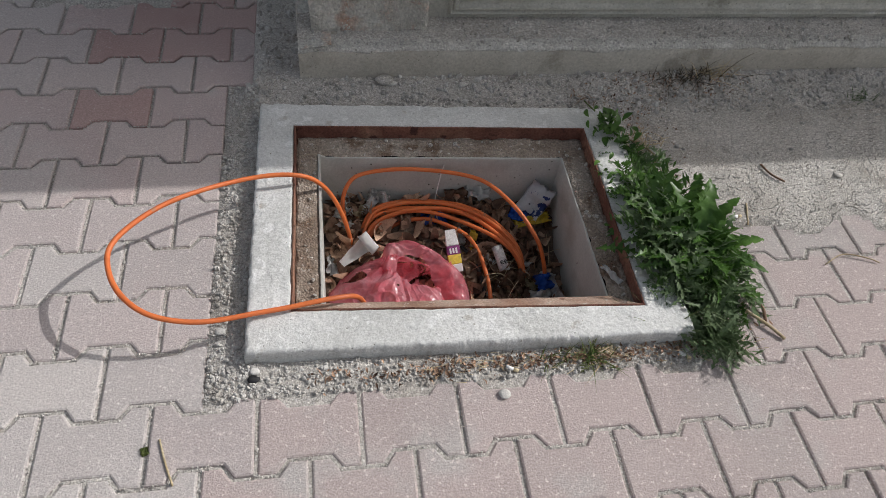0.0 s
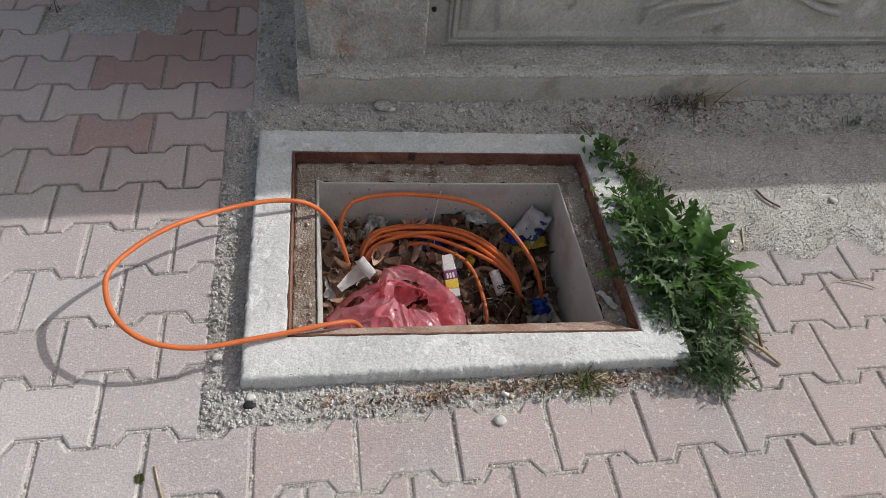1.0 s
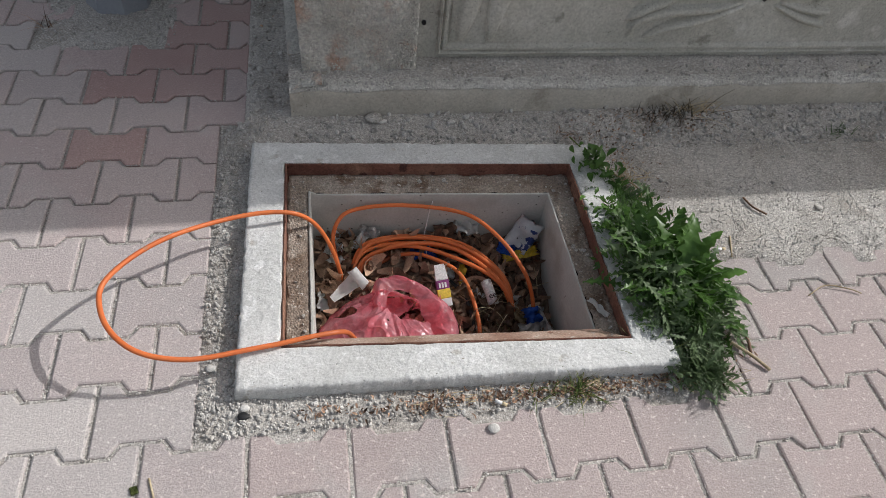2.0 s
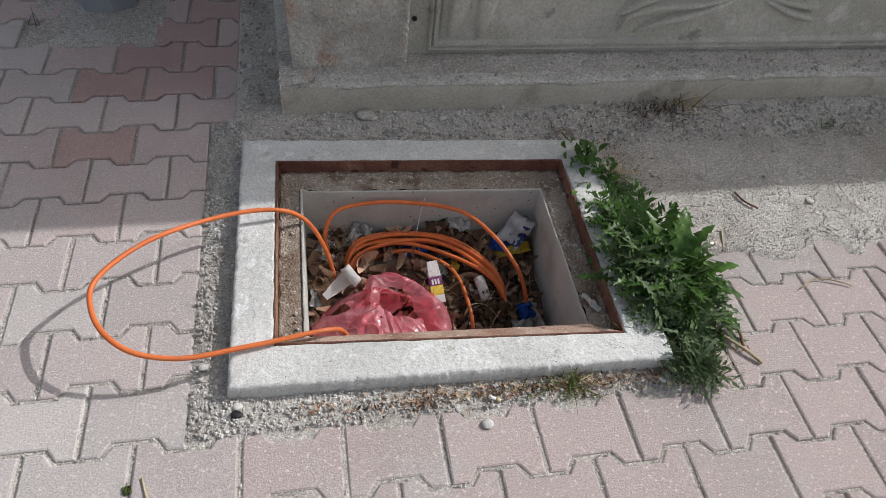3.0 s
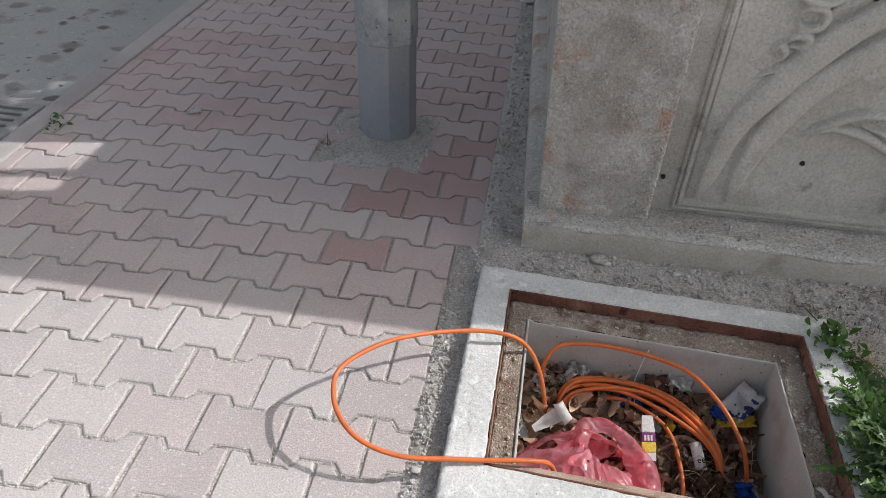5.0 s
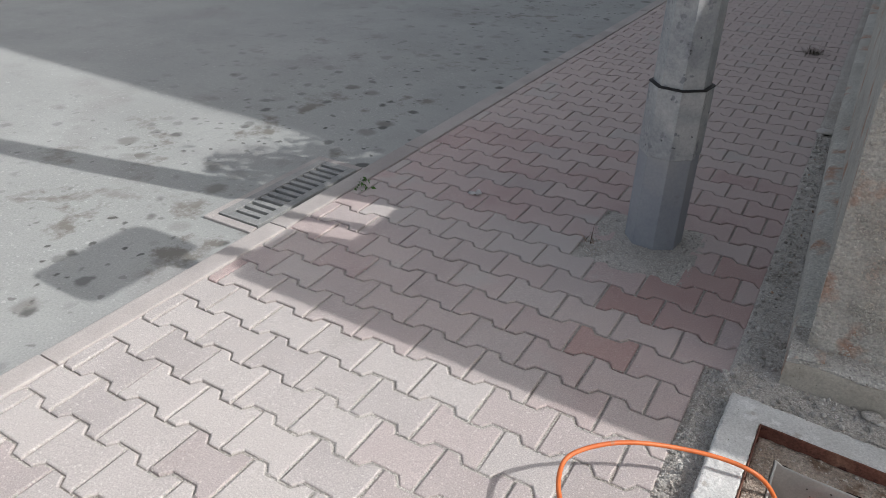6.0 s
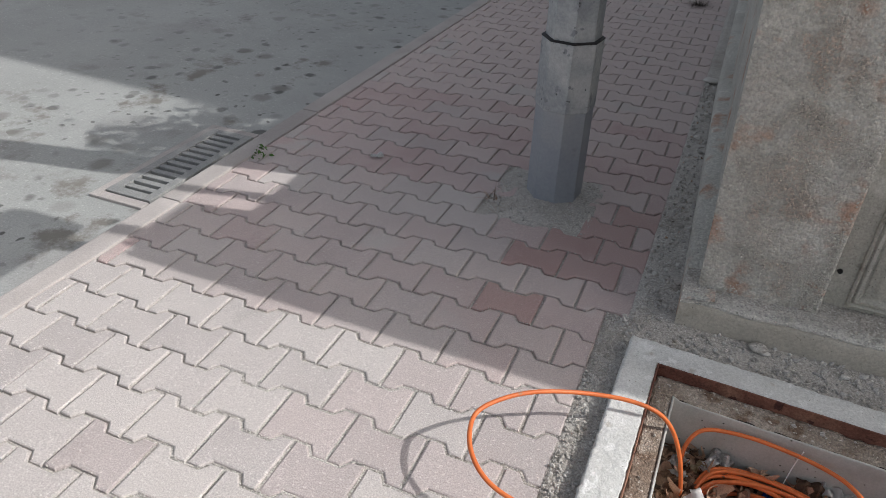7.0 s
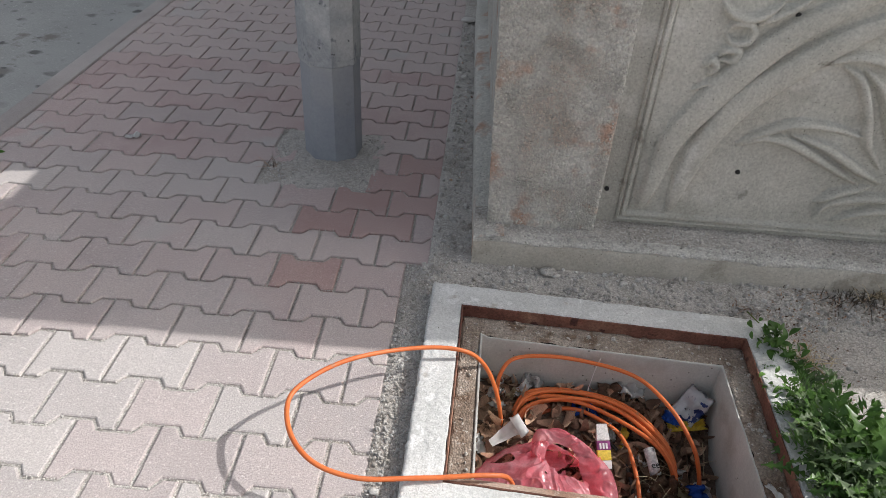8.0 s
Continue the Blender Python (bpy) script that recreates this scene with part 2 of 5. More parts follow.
def spotted(m):
    """Round oil and water spots and crumbly dirt on the road, thickest along the kerb."""
    n, l = m.node_tree.nodes, m.node_tree.links
    bsdf = n["Principled BSDF"]
    geo = n.new("ShaderNodeNewGeometry")

    def node(kind, **put):
        k = n.new(kind)
        for key, v in put.items():
            k.inputs[key].default_value = v
        return k

    def times(a, b):
        k = n.new("ShaderNodeMath")
        k.operation = "MULTIPLY"
        l.new(a, k.inputs[0])
        l.new(b, k.inputs[1])
        return k.outputs[0]

    def ramp(v, lo, hi, a=0.0, b=1.0):
        k = n.new("ShaderNodeMapRange")
        for key, x in zip(("From Min", "From Max", "To Min", "To Max"), (lo, hi, a, b)):
            k.inputs[key].default_value = x
        l.new(v, k.inputs["Value"])
        return k.outputs["Result"]

    xyz = n.new("ShaderNodeSeparateXYZ")
    l.new(geo.outputs["Position"], xyz.inputs[0])
    wide = node("ShaderNodeTexNoise", Scale=1.1, Detail=2.0)
    l.new(geo.outputs["Position"], wide.inputs["Vector"])
    band = times(ramp(xyz.outputs["X"], -4.3, -2.6, .12), ramp(wide.outputs["Fac"], .36, .52, .25))
    wob = node("ShaderNodeTexNoise", Scale=14.0, Detail=3.0)
    l.new(geo.outputs["Position"], wob.inputs["Vector"])
    bend = n.new("ShaderNodeVectorMath")
    bend.operation = "MULTIPLY_ADD"
    bend.inputs[1].default_value = (.07, .07, 0)
    l.new(wob.outputs["Color"], bend.inputs[0])
    l.new(geo.outputs["Position"], bend.inputs[2])
    col = bsdf.inputs["Base Color"].links[0].from_socket
    for scale, keep, size, colour in ((5.0, .66, .34, (.17, .165, .15)), (9.0, .72, .36, (.12, .12, .115)), (22.0, .80, .36, (.10, .10, .095))):
        vo = node("ShaderNodeTexVoronoi", Scale=scale)
        l.new(bend.outputs[0], vo.inputs["Vector"])
        sep = n.new("ShaderNodeSeparateColor")
        l.new(vo.outputs["Color"], sep.inputs[0])
        mask = times(times(ramp(vo.outputs["Distance"], size * .55, size, 1, 0), ramp(sep.outputs[0], keep, keep + .2)), band)
        k = n.new("ShaderNodeMix")
        k.data_type = "RGBA"
        l.new(mask, k.inputs[0])
        l.new(col, k.inputs[6])
        k.inputs[7].default_value = (*colour, 1)
        col = k.outputs[2]
    dirt = node("ShaderNodeTexNoise", Scale=3.2, Detail=7.0, Roughness=.7)
    l.new(geo.outputs["Position"], dirt.inputs["Vector"])
    k = n.new("ShaderNodeMix")
    k.data_type = "RGBA"
    l.new(times(ramp(dirt.outputs["Fac"], .565, .65), band), k.inputs[0])
    l.new(col, k.inputs[6])
    k.inputs[7].default_value = (.20, .19, .17, 1)
    l.new(k.outputs[2], bsdf.inputs["Base Color"])


spotted(M_ROAD)


def leafy(name, a, b, rough=.45):
    """Leaf tissue that lets some light through."""
    m = surf(name, a, b, None, 18, 140, rough=rough, bump=.2, dist=.001, rnd=.3, grain=.12)
    n, l = m.node_tree.nodes, m.node_tree.links
    bsdf = n["Principled BSDF"]
    tr = n.new("ShaderNodeBsdfTranslucent")
    src = bsdf.inputs["Base Color"].links[0].from_socket
    l.new(src, tr.inputs["Color"])
    mx = n.new("ShaderNodeMixShader")
    mx.inputs[0].default_value = .28
    l.new(bsdf.outputs[0], mx.inputs[1])
    l.new(tr.outputs[0], mx.inputs[2])
    l.new(mx.outputs[0], n["Material Output"].inputs["Surface"])
    return m


M_GREEN = leafy("green_leaf", (.046, .108, .021), (.09, .182, .038), .34)
M_GREYGREEN = leafy("grey_green_leaf", (.095, .15, .065), (.15, .21, .105), .5)
M_GRASS = leafy("grass_blade", (.10, .15, .035), (.17, .20, .06))
M_BAG = leafy("thin_pink_plastic", (.92, .25, .31), (.97, .45, .51), .24)
bn, bl = M_BAG.node_tree.nodes, M_BAG.node_tree.links
bn["Mix Shader"].inputs[0].default_value = .45
clear = bn.new("ShaderNodeBsdfTransparent")
clear.inputs["Color"].default_value = (.95, .55, .58, 1)
veil = bn.new("ShaderNodeMixShader")
veil.inputs[0].default_value = .40
bl.new(bn["Mix Shader"].outputs[0], veil.inputs[1])
bl.new(clear.outputs[0], veil.inputs[2])
bl.new(veil.outputs[0], bn["Material Output"].inputs["Surface"])
bn["Principled BSDF"].inputs["Specular IOR Level"].default_value = .7
where = bn.new("ShaderNodeNewGeometry")
sway = bn.new("ShaderNodeTexNoise")
sway.inputs["Scale"].default_value = 22
pull = bn.new("ShaderNodeVectorMath")
pull.operation = "MULTIPLY_ADD"
pull.inputs[1].default_value = (.05, .05, .05)
facet = bn.new("ShaderNodeTexVoronoi")
facet.inputs["Scale"].default_value = 30
crumple = bn.new("ShaderNodeBump")
crumple.inputs["Strength"].default_value, crumple.inputs["Distance"].default_value = .45, .006
bl.new(where.outputs["Position"], sway.inputs["Vector"])
bl.new(sway.outputs["Color"], pull.inputs[0])
bl.new(where.outputs["Position"], pull.inputs[2])
bl.new(pull.outputs[0], facet.inputs["Vector"])
bl.new(facet.outputs["Distance"], crumple.inputs["Height"])
bl.new(crumple.outputs[0], bn["Principled BSDF"].inputs["Normal"])
bl.new(crumple.outputs[0], bn["Translucent BSDF"].inputs["Normal"])


# ---- mesh helpers ----
def finish(name, bm, material, parent=None, label="", smooth=False):
    me = bpy.data.meshes.new(name)
    bm.normal_update()
    bm.to_mesh(me)
    bm.free()
    me.materials.append(material)
    if smooth:
        me.shade_smooth()
    ob = new(name, me)
    if parent:
        ob.parent = parent
    if label:
        ob["label"] = label
    return ob


def part(name, bm, material, parent, label="", smooth=False):
    return finish(name, bm, material, parent, label, smooth)


def thing(name, label, category, group="", at=(0, 0, 0), kind=""):
    ob = new(name)
    ob.location = at
    ob.empty_display_size = .05
    return tagged(ob, label, category, group, kind)


def nz(x, y, s, z=0.0):
    return noise.noise(Vector((x * s, y * s, z)))


def box(bm, x0, x1, y0, y1, z0, z1, bevel=0.0):
    r = bmesh.ops.create_cube(bm, size=1)
    bmesh.ops.scale(bm, vec=(x1 - x0, y1 - y0, z1 - z0), verts=r["verts"])
    bmesh.ops.translate(bm, vec=((x0 + x1) / 2, (y0 + y1) / 2, (z0 + z1) / 2), verts=r["verts"])
    if bevel:
        es = {e for v in r["verts"] for e in v.link_edges}
        bmesh.ops.bevel(bm, geom=list(es), offset=bevel, segments=2, affect="EDGES", profile=.6)
    return bm


def grid(bm, nu, nv, fn):
    """A sheet of (nu+1) x (nv+1) points from fn(u, v); fn gives None for a hole."""
    vs = [[None] * (nv + 1) for _ in range(nu + 1)]
    for i in range(nu + 1):
        for j in range(nv + 1):
            p = fn(i / nu, j / nv)
            vs[i][j] = bm.verts.new(p) if p is not None else None
    for i in range(nu):
        for j in range(nv):
            q = (vs[i][j], vs[i + 1][j], vs[i + 1][j + 1], vs[i][j + 1])
            if all(q):
                bm.faces.new(q)
    return bm


def spline(pts, per=8):
    """Points along a Catmull-Rom curve through pts."""
    ps = [Vector(p) for p in pts]
    ps = [2 * ps[0] - ps[1]] + ps + [2 * ps[-1] - ps[-2]]
    out = []
    for a, b, c, d in zip(ps, ps[1:], ps[2:], ps[3:]):
        for i in range(per):
            t = i / per
            out.append(.5 * (2 * b + (c - a) * t + (2 * a - 5 * b + 4 * c - d) * t * t + (3 * b - a - 3 * c + d) * t ** 3))
    out.append(ps[-2])
    return out


def tube(bm, pts, r, n=10, flat=1.0, taper=None):
    """A round rod along pts; flat presses it in the y direction."""
    rings = []
    side = Vector((0, 0, 1))
    for i, p in enumerate(pts):
        d = (pts[min(i + 1, len(pts) - 1)] - pts[max(i - 1, 0)]).normalized()
        side = (side - d * side.dot(d)).normalized() if (side - d * side.dot(d)).length > 1e-4 else d.orthogonal().normalized()
        up = d.cross(side)
        rr = r * (taper(i / (len(pts) - 1)) if taper else 1)
        ring = []
        for k in range(n):
            o = rr * (math.cos(k * math.tau / n) * side + math.sin(k * math.tau / n) * up)
            o.y *= flat
            ring.append(bm.verts.new(p + o))
        rings.append(ring)
    for a, b in zip(rings, rings[1:]):
        for k in range(n):
            bm.faces.new((a[k], a[(k + 1) % n], b[(k + 1) % n], b[k]))
    bm.faces.new(rings[0][::-1])
    bm.faces.new(rings[-1])
    return bm


# corners, turning from the front left: front left, front right, back right, back left
SLAB = [(.175, -.404), (1.147, -.434), (1.180, .320), (.192, .372)]
RIM = [(.271, -.306), (1.049, -.354), (1.069, .235), (.283, .276)]
PIT = [(.338, -.272), (.990, -.303), (.996, .164), (.345, .199)]


def ring_point(a, b, s, f, v):
    """A point of the ring between corner lists a and b: side s, f along it, v from a to b."""
    p = Vector(a[s]).lerp(Vector(a[(s + 1) % 4]), f)
    q = Vector(b[s]).lerp(Vector(b[(s + 1) % 4]), f)
    return p.lerp(q, v)


def ring(bm, a, b, profile, n=24, rough=0.0, seed=0.0, hole=None):
    """Sweeps profile points (v, z) round the four sides from a to b."""
    loops = []
    for s in range(4):
        for k in range(n):
            col = []
            for v, z in profile:
                p = ring_point(a, b, s, k / n, v)
                w = rough * nz(p.x, p.y, 22, seed + z * 30)
                w2 = rough * nz(p.x, p.y, 75, seed + 5 + z * 30)
                w3 = .4 * rough * nz(p.x, p.y, 170, seed + 9 + z * 30) * (1 if n > 100 else 0)
                out = (p - Vector((.65, -.04))).normalized() * (w + w2 + w3)
                col.append(bm.verts.new((p.x + out.x, p.y + out.y, z + (w2 + .5 * w) * .6 + w3)))
            loops.append(col)
    m = len(loops)
    for i in range(m):
        a0, b0 = loops[i], loops[(i + 1) % m]
        for k in range(len(profile) - 1):
            bm.faces.new((a0[k], b0[k], b0[k + 1], a0[k + 1]))
    return bm


def inside(q, x, y, grow=0.0):
    c = Vector((sum(p[0] for p in q) / 4, sum(p[1] for p in q) / 4))
    ok = True
    for s in range(4):
        a, b = Vector(q[s]), Vector(q[(s + 1) % 4])
        d = (b - a).normalized()
        nrm = Vector((d.y, -d.x))
        ok = ok and (Vector((x, y)) - a).dot(nrm) < grow
    return ok


# ---- ground ----
LEN, PITCH, FLARE, WAIST = .2, .14, .0835, .0565
KERB_X = -1.555
ROAD_Z = -.10


def right_edge(y):
    """Where the paving ends towards the wall."""
    if y < -.49:
        return 99
    return .1 if y < .49 else .172


def dirt_edge(x):
    """Where dirt starts over the paving on the wall side."""
    return -.085 + .035 * nz(x, 3, 5) - .05 * max(0, x - 1.6)


def in_gravel(x, y):
    if y < -.488:
        return False
    if x < right_edge(y):
        return -.50 < x < -.07 and .91 < y < 1.33
    if x > 1.22 + .04 * nz(x, y, 9):
        return y > dirt_edge(x) - .03 + .07 * nz(x, y, 10)
    return True


def ground_z(x, y):
    if not in_gravel(x, y):
        deep = .005 * min(1, max(0, (-.72 - x) / .3)) if y < .12 else 0
        return (-.0052 if y < .1 else -.0085) - deep + .0012 * nz(x, y, 60)
    z = .001 + .004 * nz(x, y, 14) + .003 * nz(x, y, 45, 2)
    if .36 < y < .56 and x > .15:
        z += .018 * min(1, (y - .36) / .12)
    if x > 1.15 and y > dirt_edge(x) - .09:
        z += .006
    if x > .17 and y > .55:
        z += .01
    return z


def steps(a, b, d):
    n = max(1, round((b - a) / d))
    return [a + (b - a) * i / n for i in range(n)]


gx = steps(-1.6, -.6, .05) + steps(-.6, 2.4, .02) + steps(2.4, 4, .1) + [4, 7, 14, 40, 120, 400, 1500]
gy = [-1500, -300, -60, -15, -6, -3] + steps(-1.6, -.8, .08) + steps(-.8, .56, .02) + steps(.56, 1.6, .04) + steps(1.6, 8, .16) + [8, 12, 25, 80, 400, 1500]
bm = bmesh.new()
vs = {}
for i, x in enumerate(gx):
    for j, y in enumerate(gy):
        if not inside(SLAB, x, y, -.03):
            vs[i, j] = bm.verts.new((x, y, ground_z(x, y)))
for i in range(len(gx) - 1):
    for j in range(len(gy) - 1):
        q = [vs.get(k) for k in ((i, j), (i + 1, j), (i + 1, j + 1), (i, j + 1))]
        if all(q):
            bm.faces.new(q)
ground = finish("ground", bm, M_GRAVEL, smooth=True)
tagged(ground, "pale sandy gravel and dirt beside and between the paving", "ground", kind="structure")

bm = bmesh.new()
rx = [-1500, -300, -60, -20, -10] + steps(-6, -1.62, .1) + [-1.62]
ry = [-1500, -300, -60, -15, -6, -3] + steps(-2, 6, .15) + [6, 9, 15, 30, 80, 400, 1500]
grid(bm, len(rx) - 1, len(ry) - 1, lambda u, v: (rx[round(u * (len(rx) - 1))], ry[round(v * (len(ry) - 1))],
     ROAD_Z + .02 * min(5, max(0, -2.1 - rx[round(u * (len(rx) - 1))])) + .006 * nz(rx[round(u * (len(rx) - 1))], ry[round(v * (len(ry) - 1))], 1.5)))
road = finish("road", bm, M_ROAD, smooth=True)
tagged(road, "dusty pale grey road surface with dark oil spots", "road", kind="structure")

# kerb stones along the road
kerb = thing("kerb", "low pale concrete kerb between pavement and road", "kerb", kind="structure")
bm = bmesh.new()
box(bm, -1.652, KERB_X - .004, 0, .9965, -.16, .003, .008)
kerb_mesh = None
for i in range(-4, 16):
    if kerb_mesh is None:
        ob = part("kerb_stone", bm, M_KERB, kerb)
        kerb_mesh = ob.data
    else:
        ob = new("kerb_stone", kerb_mesh)
        ob.parent = kerb
    ob.location = (.004 * nz(i, 1, 3.7), i * 1.0 - .52, .003 * nz(i, 2, 2.3))

# manhole: slab frame, rusty rim, dirty ledge, pit
manhole = thing("manhole", "open cable manhole with white concrete frame and rusty steel rim", "manhole", at=(.65, -.04, 0))


def mpart(name, bm, mat_, label="", smooth=False):
    bmesh.ops.translate(bm, vec=(-.65, .04, 0), verts=bm.verts)
    return part(name, bm, mat_, manhole, label, smooth)


bm = bmesh.new()
ring(bm, SLAB, RIM, [(0, -.06), (0, .0), (.004, .012), (0, .022), (.006, .032), (.03, .039), (.06, .041), *((.10 + .04 * q, .042) for q in range(21)), (.93, .042), (.97, .041), (.97, -.02)], 260, .0024, 1)
mpart("concrete_frame", bm, M_SLAB, "chipped white concrete surround", True)
bm = bmesh.new()
ring(bm, RIM, PIT, [(-.02, .0), (-.02, .0415), (.03, .0435), (.055, .042), (.06, .002), (.45, .001), (.45, -.01)], 30, .0008, 4)
mpart("steel_rim", bm, M_RUST, "rusty brown angle steel rim")
bm = bmesh.new()
ring(bm, RIM, PIT, [(.06, -.01), (.07, .006), (.2, .0045), (.4, .004), (.6, .003), (.85, .002), (.93, -.004)], 50, .005, 8)
mpart("ledge", bm, M_LEDGE, "dirt-covered ledge inside the rim", True)
bm = bmesh.new()
ring(bm, RIM, PIT, [(.88, -.03), (.90, .004), (.93, .0062), (.985, .0062), (1.0, .004), (1.0, -.2), (1.0, -.6)], 30, .0008, 3)
for v in bm.verts:
    if v.co.z > -.02 and v.co.x > .36:
        v.co.z -= .010
mpart("pit_wall", bm, M_PIT, "smooth grey concrete lining", False)
bm = bmesh.new()
flange = [(.05, .0385), (.10, .0375), (.4, .027), (.7, .018), (.98, .010), (1.03, .006), (1.03, -.03)]
grid(bm, 90, len(flange) - 1, lambda u, v: (lambda p, z: (p.x, p.y + .0015 * nz(p.x, 0, 30), z + .0015 * nz(p.x, v, 40) + .001 * nz(p.x, v, 110)))(
    ring_point(RIM, PIT, 0, u, flange[round(v * (len(flange) - 1))][0]), flange[round(v * (len(flange) - 1))][1]))
mpart("front_flange", bm, M_FLANGE, "flat dusty rust-brown flange along the front", True)
bm = bmesh.new()
bm.faces.new([bm.verts.new((p[0], p[1], -.55)) for p in PIT])
mpart("pit_floor", bm, M_PIT)

# ---- garden wall ----
WALL_TOP = 1.70
wall = thing("wall_south", "weathered grey concrete garden wall with relief panel and plinth", "wall", kind="structure")
WEST = [(.302, .505), (.238, 2.7), (.222, 4.6), (.22, 14.0)]


def west_x(y):
    for (xa, ya), (xb, yb) in zip(WEST, WEST[1:]):
        if y <= yb:
            return xa + (xb - xa) * max(0, y - ya) / (yb - ya)
    return .2


bm = bmesh.new()
xs = [.30 + i * .03 for i in range(150)] + [6, 9, 12]
prof = [(.505, -.05), (.505, .03), (.503, .085), (.506, .104), (.515, .113), (.535, .118), (.565, .124), (.60, .132), (.64, .14)]
grid(bm, len(xs) - 1, len(prof) - 1, lambda u, v: (
    xs[round(u * (len(xs) - 1))], prof[round(v * (len(prof) - 1))][0] + .004 * nz(xs[round(u * (len(xs) - 1))], v, 6),
    prof[round(v * (len(prof) - 1))][1] + (.006 * nz(xs[round(u * (len(xs) - 1))], v, 11) + .004 * nz(xs[round(u * (len(xs) - 1))], v, 30) if v > .3 else 0)))
part("plinth", bm, M_PLINTH, wall, "low brownish concrete plinth", True)
cap = [(.507, .100), (.503, .108), (.508, .1155), (.520, .1205), (.540, .1235), (.570, .129), (.605, .137), (.64, .143)]
cx = [.30 + i * .012 for i in range(230)] + [3.2, 4, 6, 9, 12]


def cap_sheet(rows):
    def point(u, v):
        x, (y, z) = cx[round(u * (len(cx) - 1))], rows[round(v * (len(rows) - 1))]
        n1 = nz(x, y * 8, 9, 4) + .6 * nz(x, y * 25, 40, 5)
        return (x, y + .005 * n1, z + .006 * n1 + (.003 * nz(x, y, 90, 2) if y > .51 else 0))
    return grid(bmesh.new(), len(cx) - 1, len(rows) - 1, point)


part("plinth_lip", cap_sheet(cap[:5]), M_DUST, wall, "pale crumbled mortar along the plinth edge", True)
part("plinth_top", cap_sheet(cap[4:]), M_GRAVEL, wall, "gritty dirt on the plinth top", True)
bm = bmesh.new()
ys = [.505 + i * .05 for i in range(60)] + [3.6, 4.6, 7, 14]
wp = [(0, -.05), (0, .06), (0, .10), (.008, .115), (.03, .122), (.06, .127), (.09, .13)]
grid(bm, len(wp) - 1, len(ys) - 1, lambda u, v: (
    west_x(ys[round(v * (len(ys) - 1))]) + wp[round(u * (len(wp) - 1))][0] + .003 * nz(ys[round(v * (len(ys) - 1))], u, 8),
    ys[round(v * (len(ys) - 1))], wp[round(u * (len(wp) - 1))][1] + .004 * nz(ys[round(v * (len(ys) - 1))], u, 14)))
part("plinth", bm, M_PLASTER, wall, "", True)

# corner pillar with rough plaster
bm = bmesh.new()
PX0, PX1, PY = .338, .668, .572


def pillar_left(z):
    """The pillar's outer edge, leaning out a little with height."""
    return .346 - .038 * max(0, z - .1)


def pillar_front(u, v):
    z = .10 + v * 1.1
    x0 = pillar_left(z)
    x = x0 + (PX1 - x0) * u
    e = min(u, 1 - u)
    d = .004 * nz(x, z, 30, 3) + .0035 * nz(x, z, 80, 4) + .004 * nz(x, z, 7, 9)
    return (x - (.006 * (1 - u) if u == 0 else 0), PY - d * (1 if e > .01 else .4) + (.004 if e < .01 else 0), z)


grid(bm, 46, 150, pillar_front)
pillar = part("pillar", bm, M_PLASTER, wall, "rough pebbly plaster pillar with reddish stains", True)
bm = bmesh.new()
box(bm, PX0, PX1, PY + .006, .90, .05, 1.50)
for v in bm.verts:
    if v.co.x < .5:
        v.co.x = pillar_left(v.co.z)
part("pillar_core", bm, M_PLASTER, wall)
# west run, going back along the pavement
WEST_TOP = 1.62


def west_top(y):
    """Unseen top of the wall, stepped down beside the pillar so sunlight streaks pass."""
    return WEST_TOP if y > 1.29 else 1.33


bm = bmesh.new()
wy = steps(.585, 4, .04) + [4, 6, 9, 14]
grid(bm, 30, len(wy) - 1, lambda u, v: (west_x(wy[round(v * (len(wy) - 1))]) + .062 + .004 * nz(wy[round(v * (len(wy) - 1))], u, 20),
     wy[round(v * (len(wy) - 1))], .08 + u * (west_top(wy[round(v * (len(wy) - 1))]) - .08)))
grid(bm, 1, len(wy) - 1, lambda u, v: (west_x(wy[round(v * (len(wy) - 1))]) + .062 + .25 * u, wy[round(v * (len(wy) - 1))], west_top(wy[round(v * (len(wy) - 1))])))
grid(bm, 1, len(wy) - 1, lambda u, v: (west_x(wy[round(v * (len(wy) - 1))]) + .29, wy[round(v * (len(wy) - 1))], .05 + u * (west_top(wy[round(v * (len(wy) - 1))]) - .05)))
west = finish("wall_west", bm, M_PLASTER, smooth=True)
tagged(west, "rough plastered garden wall along the pavement", "wall", kind="structure")

# panel: flat band, moulding, field
bm = bmesh.new()
box(bm, PX1, 12, .622, .75, .05, WALL_TOP)
part("panel_band", bm, M_WALL, wall)
FX0, FZ0 = .768, .190
bm = bmesh.new()
prof = [(0, 0), (.0, -.010), (.005, -.016), (.012, -.005), (.016, -.014), (.024, -.015), (.030, -.003), (.034, 0)]


def mould(u, v):
    # v across the profile, u along an L: down the side and along the bottom
    k = round(v * (len(prof) - 1))
    o, d = prof[k]
    s = u * 4
    if s < 2:
        return (FX0 - .034 + o, .6215 + d, FZ0 - .034 + o + (1.5 - o) * (2 - s) / 2)
    return (FX0 - .034 + o + (3.3 - o) * (s - 2) / 2, .6215 + d, FZ0 - .034 + o)


grid(bm, 40, len(prof) - 1, mould)
part("moulding", bm, M_WALL, wall, "thin raised moulding round the panel", False)

# unseen wall caps, hedge and house, added and shaped to cast the shade
bm = bmesh.new()
box(bm, PX1 + .002, 12, .600, .77, WALL_TOP, WALL_TOP + .07, .01)
part("coping", bm, M_WALL, wall)
# unseen block on a stem, shaped for the rounded shadow on the road
bm = bmesh.new()
box(bm, .335, .635, .385, .885, 1.945, 2.05, .045)
